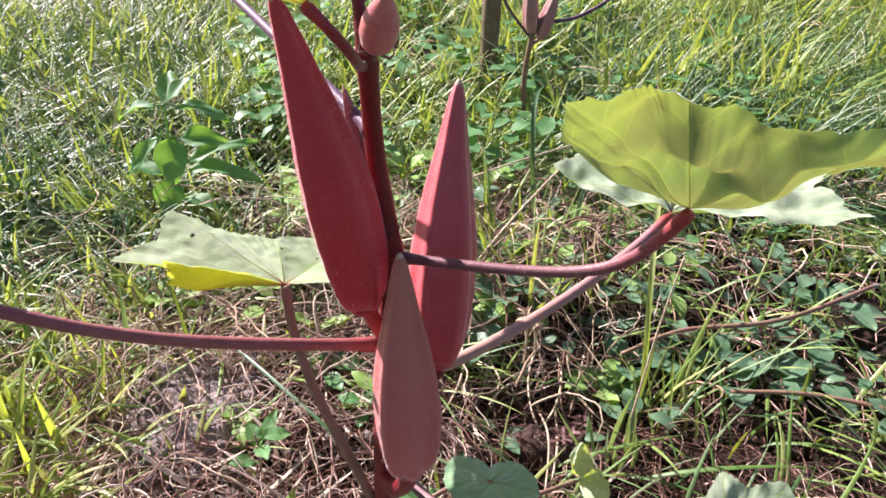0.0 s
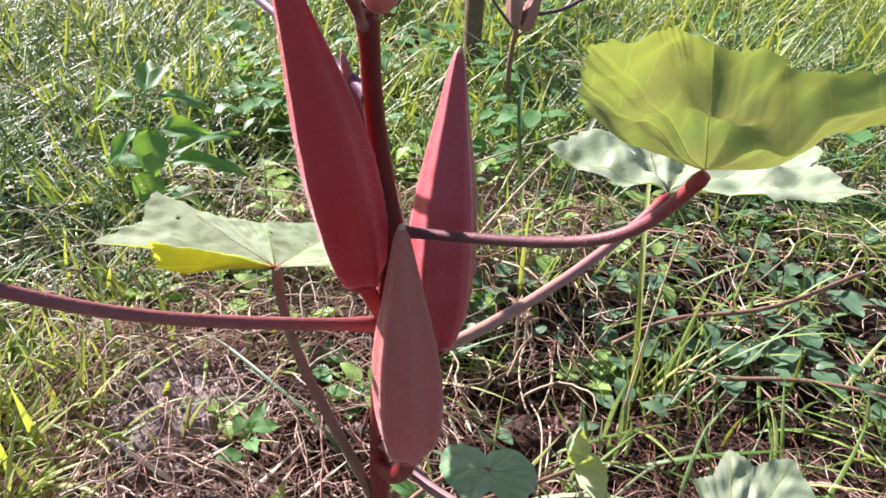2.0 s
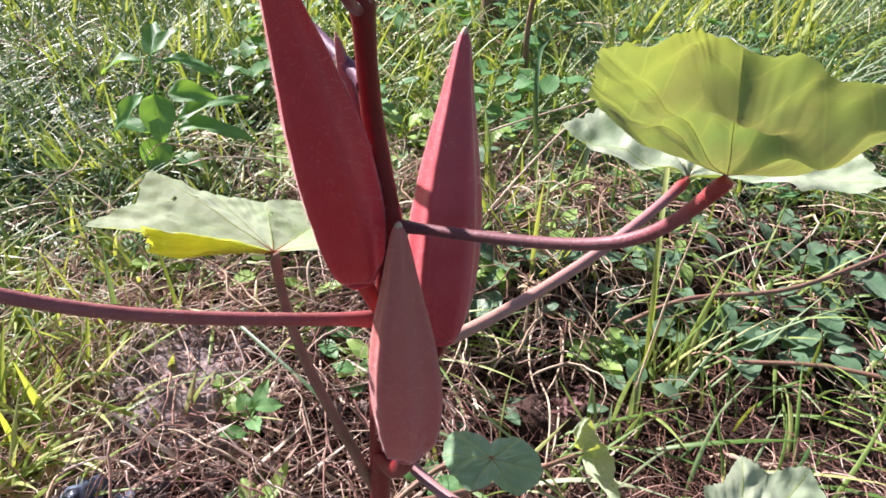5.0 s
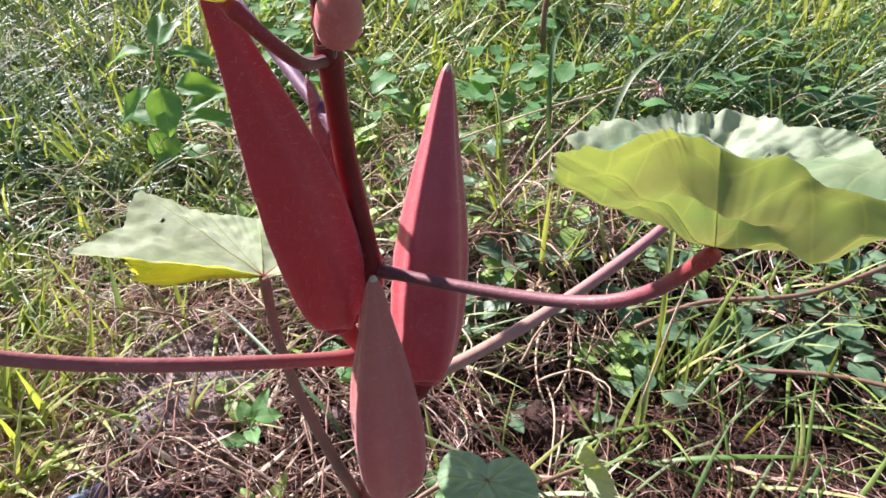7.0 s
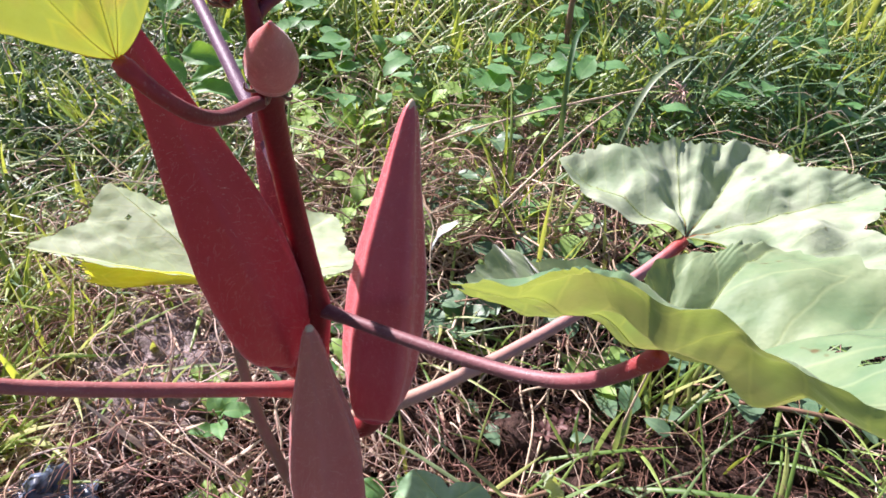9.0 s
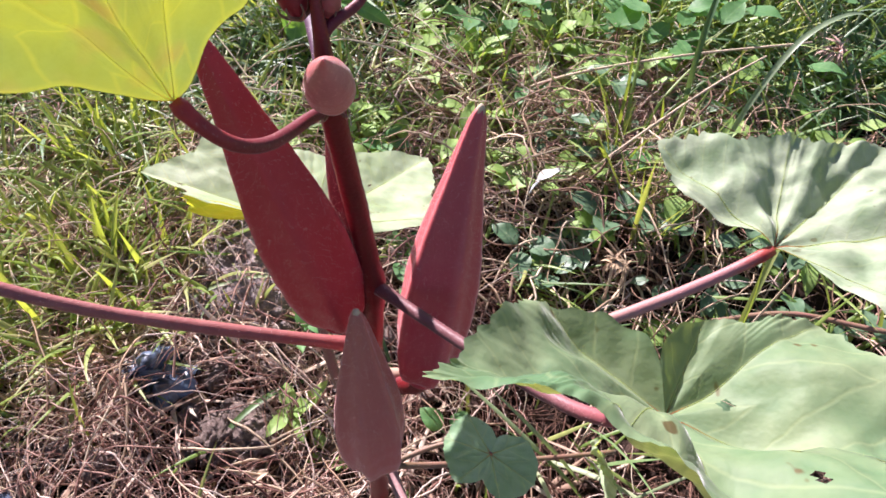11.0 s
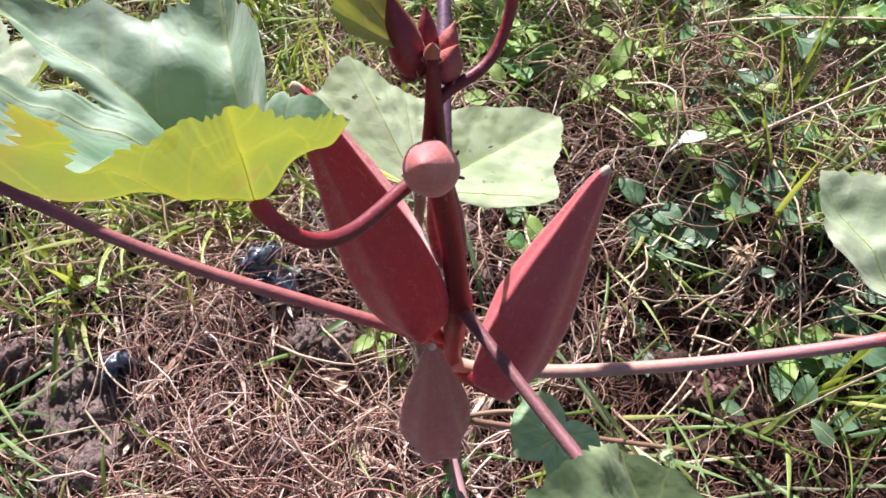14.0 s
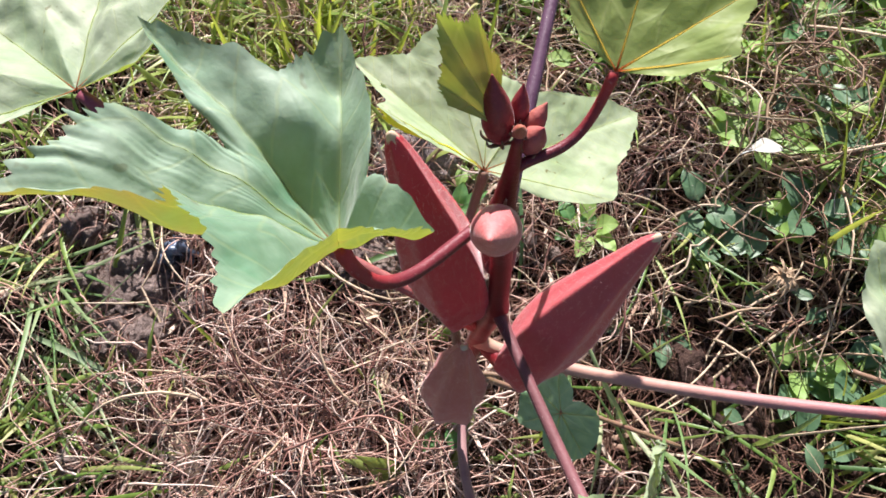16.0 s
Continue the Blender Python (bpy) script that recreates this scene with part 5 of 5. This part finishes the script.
def groundcover(count, keep, low, high, material, label, rise_to=0.035):
    """Many small oval leaves on short stalks."""
    verts, faces, uv = [], [], []
    for x, y in scatter(count, keep):
        z = ground_height(x, y) + rng.uniform(0.004, rise_to)
        a, rise, length = rng.uniform(0, 6.28), rng.uniform(-0.5, 0.5), rng.uniform(low, high)
        way = np.array([math.cos(a) * math.cos(rise), math.sin(a) * math.cos(rise), math.sin(rise)])
        v, f, m = simple_leaf((x, y, z), np.array((x, y, z)) + way * length, length * rng.uniform(0.45, 0.75), along=6, across=3)
        o = len(verts)
        verts += v
        faces += [tuple(i + o for i in face) for face in f]
        uv += m
    ob = new("groundcover", mesh("groundcover", verts, faces, material, uv))
    return tagged(ob, label, "weeds", kind="stuff")


groundcover(700, lambda x, y: (1 - 0.8 * bare(x, y)) * clumped(x, y, 12.0, 21.0) if 0.08 < x < 0.9 and 0.12 < y < 0.7 else 0, 0.010, 0.026, LEAF_GROUND, "small round green leaves creeping over the soil")
groundcover(260, lambda x, y: clumped(x, y, 14.0, 61.0) if -0.08 < x < 0.42 and 0.28 < y < 0.62 else 0, 0.016, 0.032, LEAF_SPROUT, "fresh light green leaves among dry stems", 0.045)
groundcover(900, lambda x, y: clumped(x, y, 6.0, 31.0) if -0.2 < x < 0.8 and 0.5 < y < 1.4 else 0, 0.022, 0.045, LEAF_WEED, "broad dark green leaves among the tall grass", 0.09)
groundcover(1500, lambda x, y: clumped(x, y, 8.0, 25.0) if y > 0.3 and y < 1.3 else 0, 0.010, 0.030, LEAF_WEED, "small bright green leaves among the grass")

# creeping stems on the right
for points, r in (([(0.25, 0.21, 0.02), (0.31, 0.225, 0.032), (0.40, 0.22, 0.045), (0.52, 0.26, 0.05)], 0.0022), ([(0.33, 0.16, 0.02), (0.40, 0.14, 0.03), (0.47, 0.10, 0.035), (0.53, 0.04, 0.03)], 0.0020)):
    runner = thing("creeping_stem", (0, 0, 0), "reddish brown runner lying over the weeds", "runner")
    part("stem", tube(spline(points, 30), r, 8, 0, 0, 0.15), PETIOLE_BROWN, runner)

# ---- second okra plant ----
second = thing("okra_plant", (0.253, 0.703, 0.0), "smaller okra plant with two short pods in the grass", "plant")
part("stem", tube(spline([(-0.001, 0.0, -0.01), (0.003, 0.0, 0.05), (0.001, -0.001, 0.10), (0.004, -0.003, 0.150), (0.008, -0.003, 0.175)], 24), np.linspace(0.0044, 0.0032, 24), 10, 0, 0, 0.08), PETIOLE_BROWN, second)
for base, tip, r in (((0.002, -0.004, 0.158), (-0.006, -0.002, 0.235), 0.0110), ((0.016, -0.003, 0.150), (0.036, 0.0, 0.225), 0.0105)):
    body = part("pod", pod_shape(base, tip, r), POD_DUSK, second, "short dusky pink pod")
    part("pod_stalk", tube(spline([(0.004, -0.003, 0.14), base], 6), 0.0026, 8), PETIOLE_BROWN, body)
part("petiole", tube(spline([(0.006, -0.003, 0.160), (0.028, -0.003, 0.172), (0.065, -0.003, 0.180), (0.107, -0.003, 0.206), (0.14, 0.0, 0.25)], 24), 0.0026, 8), PETIOLE_VIOLET, second)
part("petiole", tube(spline([(0.004, -0.003, 0.150), (-0.022, -0.001, 0.178), (-0.041, 0.0, 0.205), (-0.055, 0.0, 0.24)], 20), 0.0020, 8), PETIOLE_VIOLET, second)

stake = thing("wooden_stake", (0.236, 0.885, 0.0), "weathered brown wooden stake standing in the grass", "stake")
part("post", tube(spline([(0, 0, -0.02), (-0.003, 0.0, 0.2), (0.002, 0.0, 0.45), (0.0, 0.0, 0.62)], 20), 0.016, 10, 0, 0, 0.15), BARK, stake)

# ---- litter ----
def crumpled(center, size, seed):
    bm = bmesh.new()
    bmesh.ops.create_grid(bm, x_segments=14, y_segments=14, size=0.5)
    verts = []
    for v in bm.verts:
        x, y = v.co.x, v.co.y
        k = Vector((x * 4 + seed, y * 4, seed))
        h = 0.5 * noise.noise(k) + 0.35 * noise.noise(k * 2.3)
        verts.append((center[0] + (x + 0.25 * noise.noise(k * 1.4 + Vector((7, 0, 0)))) * size[0], center[1] + (y + 0.25 * noise.noise(k * 1.4 + Vector((0, 7, 0)))) * size[1], center[2] + size[2] * (h + 0.8 - 2.2 * (x * x + y * y))))
    faces = [[v.index for v in f.verts] for f in bm.faces]
    bm.free()
    back = [(a, b, c - 0.0012) for a, b, c in verts]
    n = len(verts)
    return verts + back, faces + [[i + n for i in reversed(f)] for f in faces]


for center, size, seed in (((-0.150, 0.056, 0.016), (0.050, 0.042, 0.030), 1.3), ((-0.197, -0.058, 0.020), (0.022, 0.024, 0.022), 4.1)):
    scrap = part("plastic_scrap", crumpled(center, size, seed), PLASTIC, None)
    tagged(scrap, "crumpled scrap of dark blue black plastic on soil", "plastic scrap", "plastic scraps")

pebble = part("pebble", stone((-0.122, 0.046, 0.010), 0.011, 0.2, 3), BARK, None)
tagged(pebble, "round dark brown lump beside the plastic scrap", "pebble")
for foot, tip, width in (((-0.100, -0.150, 0.022), (-0.060, -0.160, 0.020), 0.016), ((-0.075, -0.175, 0.012), (-0.045, -0.150, 0.018), 0.012), ((-0.020, -0.020, 0.016), (-0.004, -0.030, 0.022), 0.010), ((-0.060, 0.000, 0.014), (-0.048, 0.010, 0.022), 0.009)):
    scrap = part("dry_leaf", simple_leaf(foot, tip, width, (0, 0, 1), 0.3, 0.4), STRAW_PALE, None)
    tagged(scrap, "curled tan dry leaf lying on the straw", "dry leaf", "dry leaves")

white = part("dry_leaf", simple_leaf((0.086, 0.302, 0.028), (0.104, 0.300, 0.068), 0.024, (-0.6, 0.2, 0.5)), PAPER, None)
tagged(white, "bleached white dry leaf among the weeds", "dry leaf")

for x, y, r in ((-0.275, -0.088, 0.016), (-0.248, -0.064, 0.013), (-0.228, -0.075, 0.014), (-0.205, -0.107, 0.015), (-0.166, -0.116, 0.014), (-0.155, -0.081, 0.010), (-0.187, -0.135, 0.012), (-0.187, -0.012, 0.008), (-0.090, 0.020, 0.011), (-0.062, 0.030, 0.009), (-0.105, 0.012, 0.008), (-0.235, -0.115, 0.011)):
    clod = part("soil_clod", stone((x, y, ground_height(x, y) + 0.012 + r * 0.3), r, 0.55, 4), CLOD, None)
    tagged(clod, "crusty grey brown lump of soil among straw", "soil clod", "soil clods")


def long_blade(points, width, material, label):
    """One long folded grass blade along a path."""
    path = spline(points, 30)
    u, v, t = frames_along(path)
    half = width * 0.5 * np.sin(np.pi * np.clip(np.linspace(0.12, 1.0, 30), 0, 1)) ** 0.6 + 0.0001
    side = np.cross(t, (0, 0, 1.0))
    side /= np.linalg.norm(side, axis=1)[:, None] + 1e-9
    lift = np.array((0, 0, 1.0)) * (half * 0.5)[:, None]
    verts = np.stack([path - side * half[:, None] + lift, path, path + side * half[:, None] + lift], 1).reshape(-1, 3)
    faces = [(3 * i + k, 3 * i + k + 1, 3 * i + k + 4, 3 * i + k + 3) for i in range(29) for k in range(2)]
    ob = part("long_grass", (verts, faces), material, None)
    return tagged(ob, label, "grass", "long grass blades")


long_blade([(0.018, 0.100, 0.004), (-0.005, 0.128, 0.030), (-0.045, 0.172, 0.036), (-0.085, 0.222, 0.030), (-0.108, 0.252, 0.018)], 0.0030, GRASS_BLUE, "long dull green grass blade arching over clay")
long_blade([(-0.175, 0.105, 0.004), (-0.150, 0.125, 0.028), (-0.115, 0.145, 0.036), (-0.075, 0.158, 0.034), (-0.045, 0.168, 0.024)], 0.0028, GRASS_GREY, "long pale green grass blade arching over clay")
long_blade([(-0.245, -0.175, 0.006), (-0.20, -0.160, 0.022), (-0.16, -0.150, 0.024), (-0.115, -0.140, 0.012)], 0.0045, GRASS_BLUE, "long bluish grass blade lying on straw")
long_blade([(-0.045, 0.092, 0.004), (-0.066, 0.062, 0.022), (-0.082, 0.034, 0.024), (-0.092, 0.010, 0.012)], 0.0045, GRASS_GREY, "flat grey green blade across dark clods")
long_blade([(0.262, 0.180, 0.0), (0.268, 0.215, 0.06), (0.285, 0.27, 0.10), (0.31, 0.33, 0.115), (0.34, 0.38, 0.09)], 0.0048, GRASS_LIGHT, "long arching pale green grass blade")
long_blade([(0.255, 0.40, 0.0), (0.27, 0.43, 0.07), (0.30, 0.47, 0.12), (0.35, 0.51, 0.13), (0.40, 0.54, 0.09)], 0.0055, GRASS_BLUE, "long arching bluish grass blade")
long_blade([(0.22, 0.42, 0.0), (0.215, 0.46, 0.08), (0.225, 0.52, 0.13), (0.25, 0.58, 0.13)], 0.0055, GRASS_BLUE, "long arching bluish grass blade")
